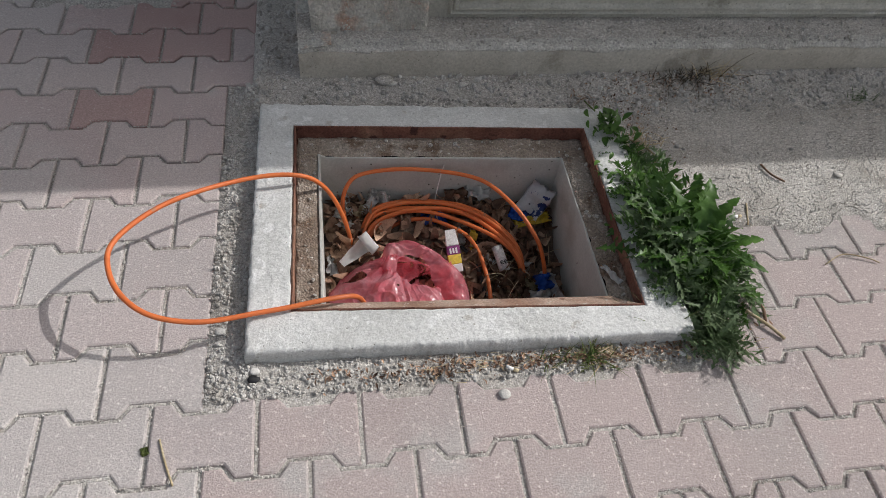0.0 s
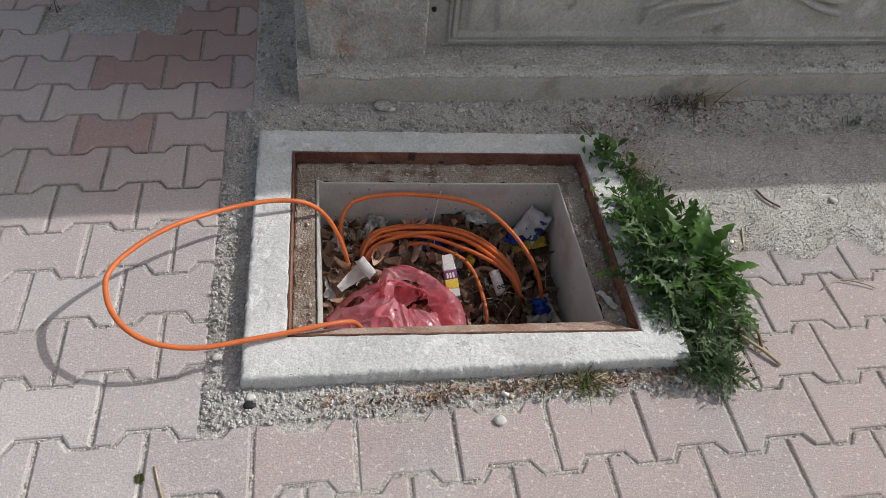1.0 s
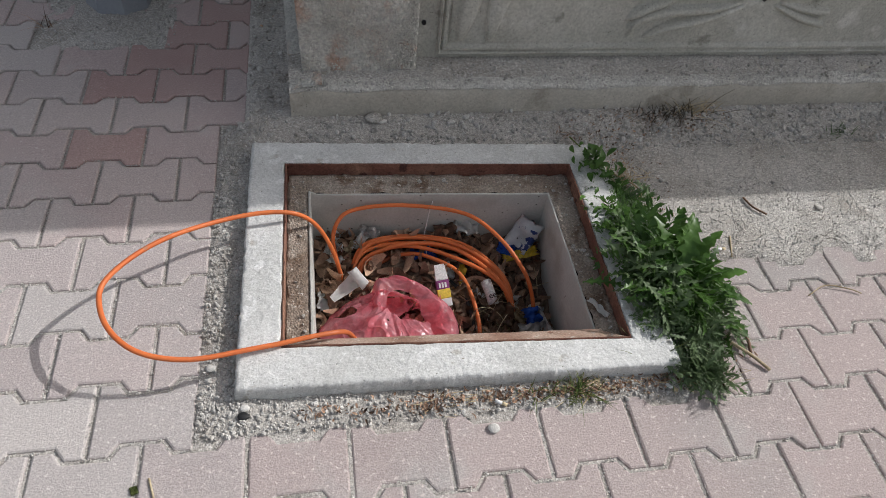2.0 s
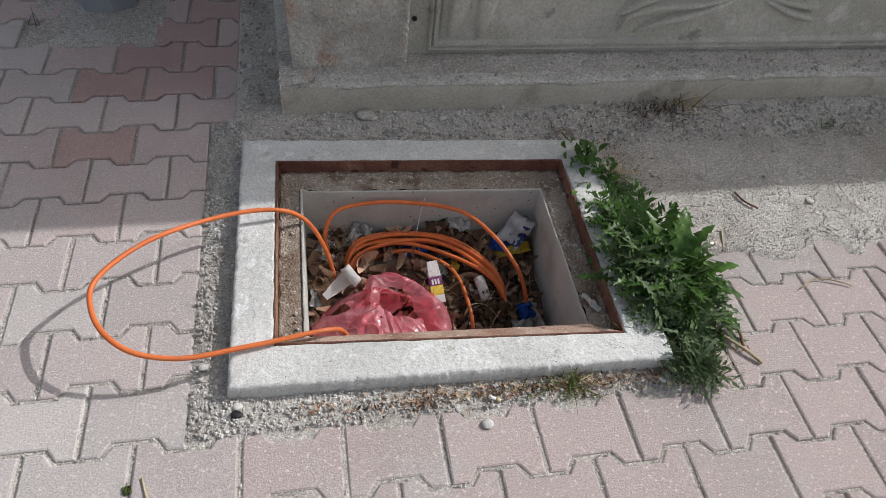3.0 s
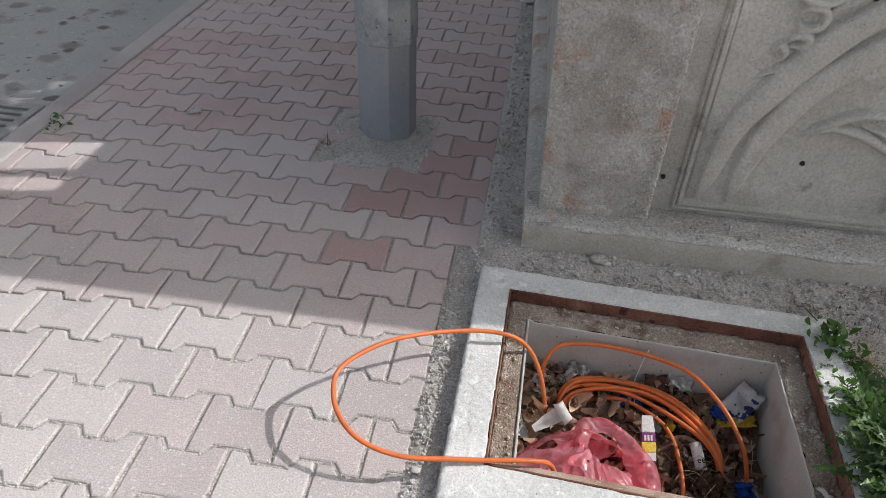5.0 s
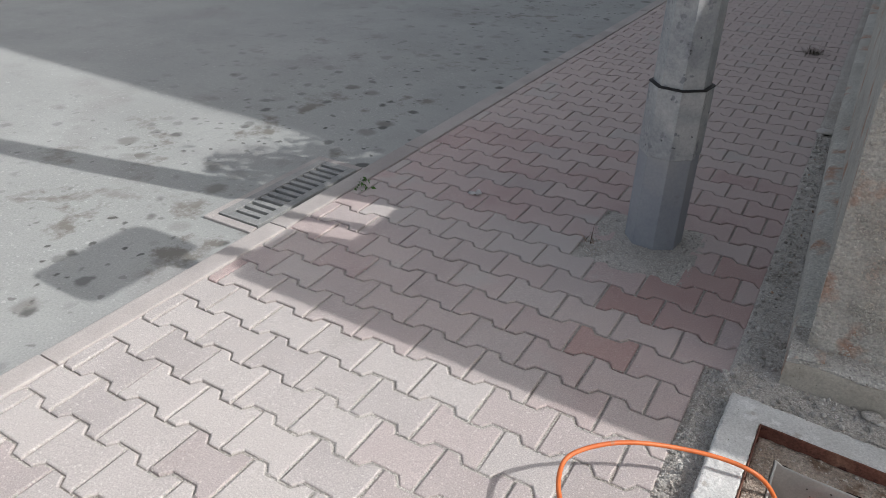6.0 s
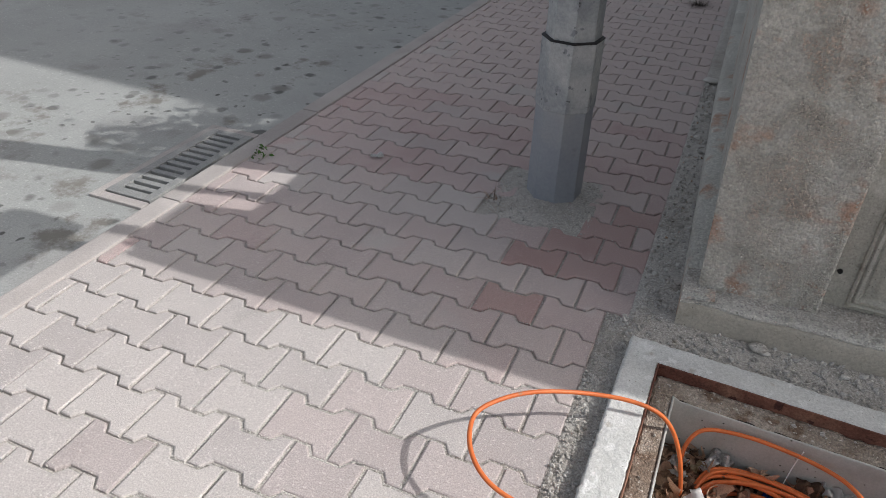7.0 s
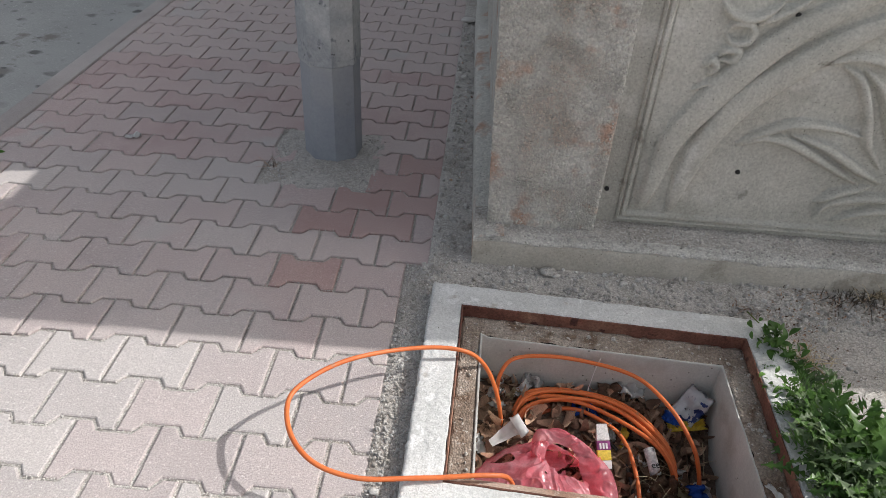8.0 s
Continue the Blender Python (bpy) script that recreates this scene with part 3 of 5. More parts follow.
box(bm, .47, .53, .68, .74, 1.49, 1.95, .006)
part("pillar_cap", bm, M_WALL, wall, "unseen rounded block on a thin stem, added for its shadow", True)
# unseen post, added to split the sunlit streak on the pavement
bm = bmesh.new()
box(bm, .36, .40, 1.005, 1.055, 1.30, 1.66, .004)
part("baluster", bm, M_WALL, wall)
# hedge out of view, added so its leaves break up sunlight on the road
hedge_line = random.Random(61)
hedge = thing("hedge", "unseen leafy green hedge over the garden wall, added to dapple the road", "hedge", at=(.55, 2.1, 1.55))
for k in range(7):
    bm = bmesh.new()
    y0 = -.55 + .19 * k
    tube(bm, spline([(0, y0, -1.5), (.03, y0 + .03, -.6), (hedge_line.uniform(-.08, .05), y0 - .04, .2), (hedge_line.uniform(-.12, .05), y0, .5)], 4), .012, 6, taper=lambda t: 1 - .8 * t)
    part("stem", bm, M_DEADWEED, hedge)
leaf_v, leaf_f = [], []
for k in range(6000):
    c = Vector((hedge_line.gauss(-.10, .09), hedge_line.uniform(-.68, .75), hedge_line.uniform(-.05, .95)))
    if c.z > .62 + .25 * nz(c.y, 1, 3.2) + .10 * nz(c.y, c.x, 11) or nz(c.y, c.z, 6, 3) < -.36:
        continue
    m = Matrix.Translation(c) @ Euler((hedge_line.gauss(0, .8), hedge_line.gauss(0, .8), hedge_line.uniform(0, 6.3))).to_matrix().to_4x4()
    L, W, n0 = hedge_line.uniform(.04, .075), hedge_line.uniform(.013, .022), len(leaf_v)
    leaf_v += [m @ Vector(p) for p in ((0, 0, 0), (L * .4, -W, .004), (L, 0, -.004), (L * .4, W, .004))]
    leaf_f += [(n0, n0 + 1, n0 + 2), (n0, n0 + 2, n0 + 3)]
me = bpy.data.meshes.new("foliage")
me.from_pydata(leaf_v, [], leaf_f)
me.materials.append(M_GREEN)
crown = new("foliage", me)
crown.parent = hedge
tagged(crown, kind="stuff")
# house block out of view, placed to cast the shade edge across the road
house = thing("house", "unseen plain house block behind the garden wall, added to shade the road", "house", at=(3, 6, 0))
bm = bmesh.new()
box(bm, -2.3, 9, -2.66, 8, 0, 6.5)
part("house_wall", bm, M_WALL, house)

# ---- street lamp ----
lamp = thing("lamp_post", "octagonal grey steel lamp post set in a gravelly cement patch", "lamp post", at=(-.268, 1.198, 0))


def octagon(bm, levels):
    rings = []
    for z, r in levels:
        rings.append([bm.verts.new((r * math.cos(radians(-75 + 45 * k)), r * math.sin(radians(-75 + 45 * k)), z)) for k in range(8)])
    for a, b in zip(rings, rings[1:]):
        for k in range(8):
            bm.faces.new((a[k], a[(k + 1) % 8], b[(k + 1) % 8], b[k]))
    bm.faces.new(rings[-1])
    return bm


part("base_tube", octagon(bmesh.new(), [(-.1, .1100), (.0, .1100), (.375, .1085), (.38, .106)]), M_POLE, lamp)
sleeve = part("sleeve", octagon(bmesh.new(), [(.372, .109), (.377, .1125), (.626, .1115), (.63, .110), (.63, .09)]), M_POLE2, lamp, "scuffed overlapping steel sleeve")
# thin black ring painted in for the shaded gap above the sleeve
part("sleeve_gasket", octagon(bmesh.new(), [(.627, .1110), (.628, .1138), (.632, .1138), (.634, .094)]), M_DARK, sleeve, "black ring drawn for the dark gap above the sleeve")
part("upper_tube", octagon(bmesh.new(), [(.55, .100), (1.5, .093), (6.5, .05)]), M_POLE2, lamp)

# ---- drain grate ----
grate = thing("drain_grate", "worn cast iron drain grate beside the kerb", "drain grate", at=(-1.900, .885, ROAD_Z))
GW, GL = .118, .352
bm = bmesh.new()
for a in ((-GW, -GW + .045, -GL, GL), (GW - .04, GW, -GL, GL), (-GW + .046, GW - .041, -GL, -GL + .045), (-GW + .046, GW - .041, GL - .045, GL)):
    box(bm, *a, -.05, .020, .003)
part("frame", bm, M_GRATE, grate)
bar = None
for k in range(12):
    y = -GL + .078 + k * .0498
    if bar is None:
        bm = bmesh.new()
        box(bm, -GW + .046, GW - .041, -.0145, .0145, -.03, .0185, .004)
        ob = part("bar", bm, M_GRATE, grate)
        bar = ob.data
    else:
        ob = new("bar", bar)
        ob.parent = grate
    ob.location = (0, y, 0)
# near-black block under the bars stands in for the drain's unlit depth
bm = bmesh.new()
box(bm, -GW + .01, GW - .01, -GL + .01, GL - .01, -.12, -.045)
part("sump", bm, M_DARK, grate)
bm = bmesh.new()
for a in ((-GW - .045, -GW - .003, -GL - .05, GL + .05), (-GW - .002, GW, -GL - .05, -GL - .003), (-GW - .002, GW, GL + .003, GL + .05)):
    box(bm, *a, -.05, .013, .005)
part("surround", bm, M_KERB, grate, "pale concrete strip round the grate")

# ---- cables ----
R_CABLE = .0057


def cable(pts, label, r=R_CABLE, mat_=M_ORANGE, group="orange cables"):
    bm = bmesh.new()
    line = spline(pts)
    for _ in range(30):
        line = [line[0]] + [b + .5 * ((a + c) / 2 - b) for a, b, c in zip(line, line[1:], line[2:])] + [line[-1]]
    tube(bm, line, r, 12)
    return tagged(finish("cable", bm, mat_, smooth=True), label, "cable", group)


cable([(0.43, 0.03, -0.24), (0.414, 0.05, -0.17), (0.402, 0.06, -0.1), (0.375, 0.08, -0.03), (0.345, 0.078, 0.025), (0.314, 0.068, 0.06), (0.283, 0.062, 0.075), (0.23, 0.058, 0.082), (0.154, 0.034, 0.091), (0.074, -0.021, 0.118), (-0.001, -0.074, 0.132), (-0.061, -0.14, 0.135), (-0.089, -0.184, 0.13), (-0.085, -0.225, 0.125), (-0.068, -0.278, 0.12), (-0.022, -0.327, 0.107), (0.029, -0.343, 0.091), (0.092, -0.348, 0.08), (0.144, -0.336, 0.069), (0.21, -0.317, 0.058), (0.266, -0.307, 0.052), (0.33, -0.292, 0.050), (0.38, -0.280, 0.040), (0.412, -0.262, 0.018), (0.432, -0.246, -0.04), (0.45, -0.235, -0.13), (0.5, -0.2, -0.27)],
      "bright orange cable looping out over the pavement")
cable([(.44, .06, -.25), (.41, .10, -.19), (.398, .115, -.12), (.397, .117, -.07), (.418, .15, -.042), (.452, .166, -.032), (.543, .176, -.03), (.62, .168, -.03), (.692, .154, -.03), (.745, .135, -.03), (.794, .107, -.032), (.853, .015, -.04), (.88, -.02, -.07), (.905, -.049, -.10), (.921, -.07, -.15), (.933, -.088, -.20), (.935, -.10, -.27)],
      "bright orange cable arching across the pit")
COIL = [(.445, .095, -.20), (.466, .142, -.165), (.515, .16, -.155), (.578, .168, -.15), (.645, .162, -.15), (.705, .15, -.152), (.765, .125, -.158), (.81, .09, -.165), (.85, .045, -.175), (.873, .0, -.19), (.88, -.04, -.225), (.87, -.07, -.28)]
for k, (dy, dz, sx) in enumerate(((0, 0, 1.0), (-.012, .004, .985), (-.022, -.004, .99), (-.034, .001, .965), (-.046, -.006, .96), (-.016, -.012, 1.01))):
    cable([(.66 + (x - .66) * sx, y - .014 + dy * (1.0 + .25 * math.sin(k * 2 + i)), z + .018 + dz + .003 * math.sin(i * 1.3 + k)) for i, (x, y, z) in enumerate(COIL)], "strand of a coiled orange cable bundle in the pit")
cable([(.50, .085, -.19), (.54, .108, -.178), (.59, .112, -.165), (.63, .103, -.155), (.668, .083, -.155), (.71, .06, -.16), (.738, .037, -.165), (.756, -.01, -.17), (.766, -.06, -.18), (.770, -.12, -.19), (.766, -.165, -.20), (.755, -.22, -.27)],
      "single orange cable curving down into the litter")
cable([(.70, .05, -.2), (.735, .0, -.19), (.755, -.06, -.195), (.76, -.13, -.21), (.75, -.2, -.26)], "thin black cable among the litter", .005, M_DARK, "black cables")
bm = bmesh.new()
tube(bm, spline([(.672, .168, -.018), (.668, .172, -.05), (.662, .168, -.1), (.655, .150, -.141), (.656, .10, -.155)]), .0016, 6)
tagged(finish("wire_tie", bm, M_WHITE, smooth=True), "thin white tie hanging from the arching cable", "cable tie")

# ---- pavement pieces ----
pavement = thing("pavement", "interlocking grey and pink concrete pavers with sandy joints", "pavement", kind="structure")
GAP = .0035
HALF = [(-.1, -FLARE), (-.06, -FLARE), (-.04, -WAIST), (.04, -WAIST), (.06, -FLARE), (.1, -FLARE)]
OUTLINE = HALF + [(x, -y) for x, y in HALF[::-1]]


def clip(poly, limit, sign):
    """Cuts a polygon at x = limit, keeping x*sign <= limit*sign."""
    out = []
    for (ax, ay), (bx, by) in zip(poly, poly[1:] + poly[:1]):
        ia, ib = ax * sign <= limit * sign + 1e-9, bx * sign <= limit * sign + 1e-9
        if ia:
            out.append((ax, ay))
        if ia != ib:
            t = (limit - ax) / (bx - ax)
            out.append((limit, ay + (by - ay) * t))
    return out


def inset(poly, d):
    out = []
    n = len(poly)
    for i in range(n):
        p, c, q = Vector(poly[i - 1]), Vector(poly[i]), Vector(poly[(i + 1) % n])
        e1, e2 = (c - p).normalized(), (q - c).normalized()
        n1, n2 = Vector((-e1.y, e1.x)), Vector((-e2.y, e2.x))
        b = n1 + n2
        b = b / max(.4, b.length_squared) * 2 if b.length > 1e-6 else n1
        out.append((c.x + b.x * d, c.y + b.y * d))
    return out


def paver(bm, poly, ox=0, oy=0, oz=0, tilt=(0, 0)):
    rings = []
    for d, z in ((GAP, -.03), (GAP, -.005), (GAP + .0012, -.0020), (GAP + .0046, 0.0)):
        rings.append([bm.verts.new((x + ox, y + oy, z + oz + tilt[0] * x + tilt[1] * y)) for x, y in inset(poly, d)])
    n = len(poly)
    for a, b in zip(rings, rings[1:]):
        for i in range(n):
            bm.faces.new((a[i], a[(i + 1) % n], b[(i + 1) % n], b[i]))
    bm.faces.new(rings[-1])


rnd = random.Random(7)
meshes = {}


RED = {(5, -1), (6, -1), (6, 0), (7, 0), (5, 0), (8, 0)}


def paver_material(x, y):
    i, j = math.floor(x / LEN + .01), round(y / PITCH)
    if (j, i) in RED:
        return M_PRED
    # past the shade edge: redder pavers, the shade's tint put into their colour
    if y > .06:
        r = rnd.random()
        if x > -.36 and .36 < y < .95 and r < .14:
            return M_PRED
        if x < -.38 and y < 1.0 and r < .6:
            return M_PSHADE_ASH
        if y > .75 and r < .95:
            return M_PSHADE_ROSE
        return M_PSHADE_MAUVE if r < .95 else M_PSHADE_ASH if r < .98 else M_PSHADE_ROSE
    if x > .15:
        return M_PPINK
    if x > -.55 and y > -.4 and rnd.random() < .75:
        return M_PLILAC
    return M_PGREY if rnd.random() < (.97 if x < -.7 else .85) else M_PLILAC


far = {m: bmesh.new() for m in (M_PGREY, M_PLILAC, M_PPINK, M_PSHADE_MAUVE, M_PSHADE_ROSE, M_PSHADE_ASH, M_PRED)}
count = 0
for j in range(-34, 100):
    y = j * PITCH
    for i in range(-9, 44):
        x = i * LEN + (LEN / 2 if j % 2 == 0 else 0)
        lo, hi = x - .1, x + .1
        edge = right_edge(y)
        a, b = max(lo, KERB_X), hi
        if y > -.49:
            if x < .6:
                b = min(b, edge)
            elif not (x > 1.19 and y < dirt_edge(x) + .10):
                continue
            elif y > -.49 and lo < 1.17:
                a = max(a, 1.19)
        if b - a < .035 or x > 8.4 or (y > 0 and x > .6):
            continue
        if -.47 < x < -.10 and .93 < y < 1.32:
            continue
        if -.46 < (a + b) / 2 < -.12 and .93 < y < 1.32:
            continue
        m = paver_material(x, y)
        cut = (round(a - x, 4), round(b - x, 4))
        poly = clip(clip(OUTLINE, cut[1], 1), cut[0], -1)
        drift = -.012 * min(1, max(0, (-.7 - x) / .5))
        z, t = rnd.uniform(-.0015, .0015), (rnd.uniform(-.012, .012), rnd.uniform(-.014, .014))
        if x < -.95 and y < .05:
            t = (t[0] * 1.4, t[1] * 1.4)
        near = y < 2.05 and y > -1.0 and (x < 1.9)
        if near and count < 300:
            key = (cut, m.name)
            if key not in meshes:
                bm = bmesh.new()
                paver(bm, poly)
                ob = part("paver", bm, m, pavement)
                meshes[key] = ob.data
            else:
                ob = new("paver", meshes[key])
                ob.parent = pavement
            ob.matrix_basis = Matrix.Translation((x, y + drift, z)) @ Euler((t[1], -t[0], 0)).to_matrix().to_4x4()
            count += 1
        else:
            paver(far[m], poly, x, y + drift, z, t)
for m, bm in far.items():
    tagged(part("far_pavers", bm, m, pavement), kind="stuff")

# ---- relief on the wall panel ----
RIBS = [
    [(.800, .21), (.817, .30), (.839, .434), (.901, .549), (.965, .645), (1.036, .729), (1.103, .786), (1.20, .85), (1.32, .91)],
    [(.890, .21), (.899, .307), (.931, .438), (.992, .557), (1.06, .633), (1.123, .689), (1.191, .744), (1.283, .799), (1.42, .86)],
]
VEINS = [
    [(1.027, .442), (1.086, .483), (1.162, .514), (1.265, .511), (1.363, .489)],
    [(1.028, .437), (1.095, .466), (1.175, .453), (1.272, .408), (1.404, .34)],
    [(1.166, .481), (1.272, .45), (1.374, .394), (1.465, .35)],
    [(1.170, .685), (1.247, .712), (1.326, .705), (1.40, .68)],
    [(1.235, .687), (1.297, .644), (1.347, .549), (1.378, .473), (1.446, .396)],
    [(1.292, .683), (1.36, .625), (1.42, .52), (1.48, .42)],
    [(1.306, .271), (1.351, .306), (1.439, .334)],
    [(1.329, .253), (1.407, .291), (1.496, .304)],
]
SCROLLS = [
    [(.904, .753), (.919, .776), (.954, .778), (.970, .761), (.961, .734), (.926, .728), (.905, .749)],
    [(.877, .83), (.900, .804), (.950, .791), (.994, .81), (1.027, .841)],
    [(.900, .688), (.917, .708), (.947, .707), (.939, .683), (.906, .68)],
    [(.976, .776), (1.006, .797), (1.048, .822), (1.09, .85)],
    [(.871, .658), (.888, .679), (.901, .66), (.889, .635)],
    [(.860, .590), (.922, .638), (.968, .685), (1.018, .739), (1.063, .776)],
]
FAN = [
    [(1.234, 0.485), (1.333, 0.434), (1.427, 0.374), (1.486, 0.349)],
    [(1.315, 0.487), (1.392, 0.435), (1.488, 0.375), (1.563, 0.344)],
    [(1.384, 0.488), (1.428, 0.435), (1.510, 0.381), (1.628, 0.338)],
    [(1.454, 0.489), (1.482, 0.448), (1.556, 0.388), (1.653, 0.338)],
    [(1.544, 0.485), (1.571, 0.438), (1.648, 0.377), (1.703, 0.339)],
    [(1.322, 0.215), (1.341, 0.269), (1.432, 0.297), (1.554, 0.304), (1.659, 0.325)],
    [(1.38, 0.21), (1.45, 0.25), (1.56, 0.275), (1.67, 0.315)],
]


def carve(height, X, Z, pts, wide, high, edge=.45, groove=0.0):
    """Raises a band along a curve: rounded across, thinning towards its ends, with a groove beside it."""
    line = np.array([(p.x, p.y) for p in spline([(x, z, 0) for x, z in pts], 8)])
    n = len(line) - 1
    best, along = np.full(X.shape, 9.0), np.zeros(X.shape)
    for k in range(n):
        a, d = line[k], line[k + 1] - line[k]
        t = np.clip(((X - a[0]) * d[0] + (Z - a[1]) * d[1]) / (d @ d), 0, 1)
        dist = np.hypot(X - a[0] - t * d[0], Z - a[1] - t * d[1])
        near = dist < best
        best[near], along[near] = dist[near], ((k + t) / n)[near]
    taper = np.sin(np.pi * (.03 + .94 * along)) ** .5
    q = best / (wide * taper)
    up = np.where(q < 1, high * taper * np.clip(1 - q * q, 0, 1) ** edge, 0)
    height[:] = np.maximum(height, up) - np.where((q >= 1) & (height < .001), groove * np.exp(-((q - 1) / .22) ** 2), 0)


RX = np.arange(FX0 + .001, 1.96, .0038)
RZ = np.arange(FZ0 + .001, 1.02, .0038)
GX, GZ = np.meshgrid(RX, RZ, indexing="ij")
rise = np.zeros(GX.shape)
for p in RIBS:
    carve(rise, GX, GZ, p, .039, .036, .24, .012)
for p in SCROLLS:
    carve(rise, GX, GZ, p, .0125, .030, .4, .006)
for p in VEINS + FAN[3:]:
    carve(rise, GX, GZ, p, .0145, .028, .4, .008)
for p in FAN + VEINS[1:5]:
    carve(rise, GX, GZ, [(2 * 1.725 - x, z) for x, z in p], .0145, .028, .4, .008)
verts = [(x, .6195 - rise[i_, j_] + .0012 * nz(x, z, 40, 6) + .0025 * nz(x, z, 9, 8), z) for i_, x in enumerate(RX) for j_, z in enumerate(RZ)]
nzr = len(RZ)
faces = [(i_ * nzr + j_, (i_ + 1) * nzr + j_, (i_ + 1) * nzr + j_ + 1, i_ * nzr + j_ + 1) for i_ in range(len(RX) - 1) for j_ in range(nzr - 1)]
me = bpy.data.meshes.new("relief_field")
me.from_pydata([tuple(float(c) for c in v) for v in verts], [], faces)
me.materials.append(M_WALL)
me.shade_smooth()
field = new("relief_field", me)
field.parent = wall
field["label"] = "cast plant relief with broad ribs and fanned leaves"
for k in range(18):
    a, b = k % 6, k // 6
    bm = bmesh.new()
    bmesh.ops.create_uvsphere(bm, u_segments=12, v_segments=6, radius=1)
    bmesh.ops.scale(bm, vec=(.024, .010, .014), verts=bm.verts)
    bmesh.ops.translate(bm, vec=(1.60 + .05 * a + .02 * (b % 2), .621, .40 + .034 * b), verts=bm.verts)
    part("relief_scale", bm, M_WALL, wall, "", True)
# short black plugs stand proud; their colour gives the holes' darkness
for x, z in ((.690, .257), (1.056, .348), (1.731, .336), (1.073, .807)):
    bm = bmesh.new()
    bmesh.ops.create_cone(bm, cap_ends=True, segments=12, radius1=.0075, radius2=.0065, depth=.006)
    bmesh.ops.rotate(bm, matrix=Matrix.Rotation(radians(90), 3, "X"), verts=bm.verts)
    bmesh.ops.translate(bm, vec=(x, .6175, z), verts=bm.verts)
    part("bolt_hole", bm, M_DARK, wall, "black plug drawn for a drilled hole")

# ---- loose stones ----
PHI = (1 + 5 ** .5) / 2
ICO_V = [Vector(v).normalized() for v in ((-1, PHI, 0), (1, PHI, 0), (-1, -PHI, 0), (1, -PHI, 0), (0, -1, PHI), (0, 1, PHI), (0, -1, -PHI), (0, 1, -PHI), (PHI, 0, -1), (PHI, 0, 1), (-PHI, 0, -1), (-PHI, 0, 1))]
ICO_F = [(a, b, c) for a in range(12) for b in range(a + 1, 12) for c in range(b + 1, 12)
         if all((ICO_V[p] - ICO_V[q]).length < 1.1 for p, q in ((a, b), (b, c), (a, c)))]
ICO_F = [f if (ICO_V[f[1]] - ICO_V[f[0]]).cross(ICO_V[f[2]] - ICO_V[f[0]]).dot(ICO_V[f[0]]) > 0 else (f[0], f[2], f[1]) for f in ICO_F]


def stones(name, label, spots, material, seed):
    r = random.Random(seed)
    verts, faces = [], []
    for x, y, z, s in spots:
        rot = Euler((r.uniform(0, 6), r.uniform(0, 6), r.uniform(0, 6))).to_matrix()
        sc = Vector((r.uniform(.7, 1.3), r.uniform(.7, 1.2), r.uniform(.5, .9)))
        n0 = len(verts)
        for v in ICO_V:
            p = rot @ Vector((v.x * sc.x, v.y * sc.y, v.z * sc.z)) * s * r.uniform(.8, 1.15)
            verts.append((x + p.x, y + p.y, z + p.z))
        faces += [(a + n0, b + n0, c + n0) for a, b, c in ICO_F]
    me = bpy.data.meshes.new(name)
    me.from_pydata(verts, [], faces)
    me.materials.append(material)
    return tagged(new(name, me), label, "gravel", kind="stuff")


def scatter(n, x0, x1, y0, y1, small, large, ok, seed, power=4):
    r = random.Random(seed)
    out = []
    while len(out) < n:
        x, y = r.uniform(x0, x1), r.uniform(y0, y1)
        if ok(x, y):
            s = small + (large - small) * r.random() ** power
            out.append((x, y, ground_z(x, y) + s * .35, s))
        elif r.random() < .0005:
            n -= 1
    return out


free = lambda x, y: in_gravel(x, y) and not inside(SLAB, x, y, .002)
spots = scatter(8500, .1, .2, -.49, .5, .0007, .0065, free, 1, 10)
spots += scatter(8000, .1, 1.25, -.488, -.40, .0007, .0060, free, 2, 10)
spots += scatter(8500, .17, 2.4, .33, .505, .0010, .0095, free, 3, 9)
spots += scatter(12000, 1.2, 2.4, -.16, .45, .0008, .0028, free, 4, 1.5) + scatter(26, 1.2, 2.4, -.1, .45, .003, .008, free, 24, 3)
spots += scatter(1900, .172, .30, .5, 2.8, .0016, .0075, free, 5, 5) + scatter(160, .172, .30, .5, 2.8, .006, .014, free, 25, 2)
spots += scatter(1300, -.5, -.07, .91, 1.33, .0015, .006, free, 6, 4)
spots += scatter(3200, 1.2, 2.4, -.30, -.05, .0008, .0035, lambda x, y: True, 7, 3)
spots += [(x, y + .0, .120 + .2 * (y - .515) + .0015, s) for x, y, z, s in scatter(1900, .31, 2.4, .512, .62, .0012, .006, lambda x, y: True, 17, 4)]
spots += scatter(1500, -1.5, 2.0, -.9, .6, .0007, .0028, lambda x, y: not inside(SLAB, x, y, .01), 8, 3)
rp = random.Random(18)
pebbles = []
while len(pebbles) < 9500:
    z = rp.uniform(.125, 1.15)
    x = rp.uniform(pillar_left(z) + .004, PX1 - .004)
    if nz(x, z, 7, 40) + .5 * nz(x, z, 22, 41) > -.12 + .4 * rp.random():
        pebbles.append((x, PY - .001 - .003 * rp.random(), z, .0012 + .0036 * rp.random() ** 4))
stones("wall_pebbles", "pebbles standing out of the rough plaster", pebbles, M_PEBBLE, 19)
stones("gravel", "loose pale gravel stones scattered over the dirt", spots, M_STONE, 11)
# grit that fills the paver joints
rj = random.Random(5)
grit = []
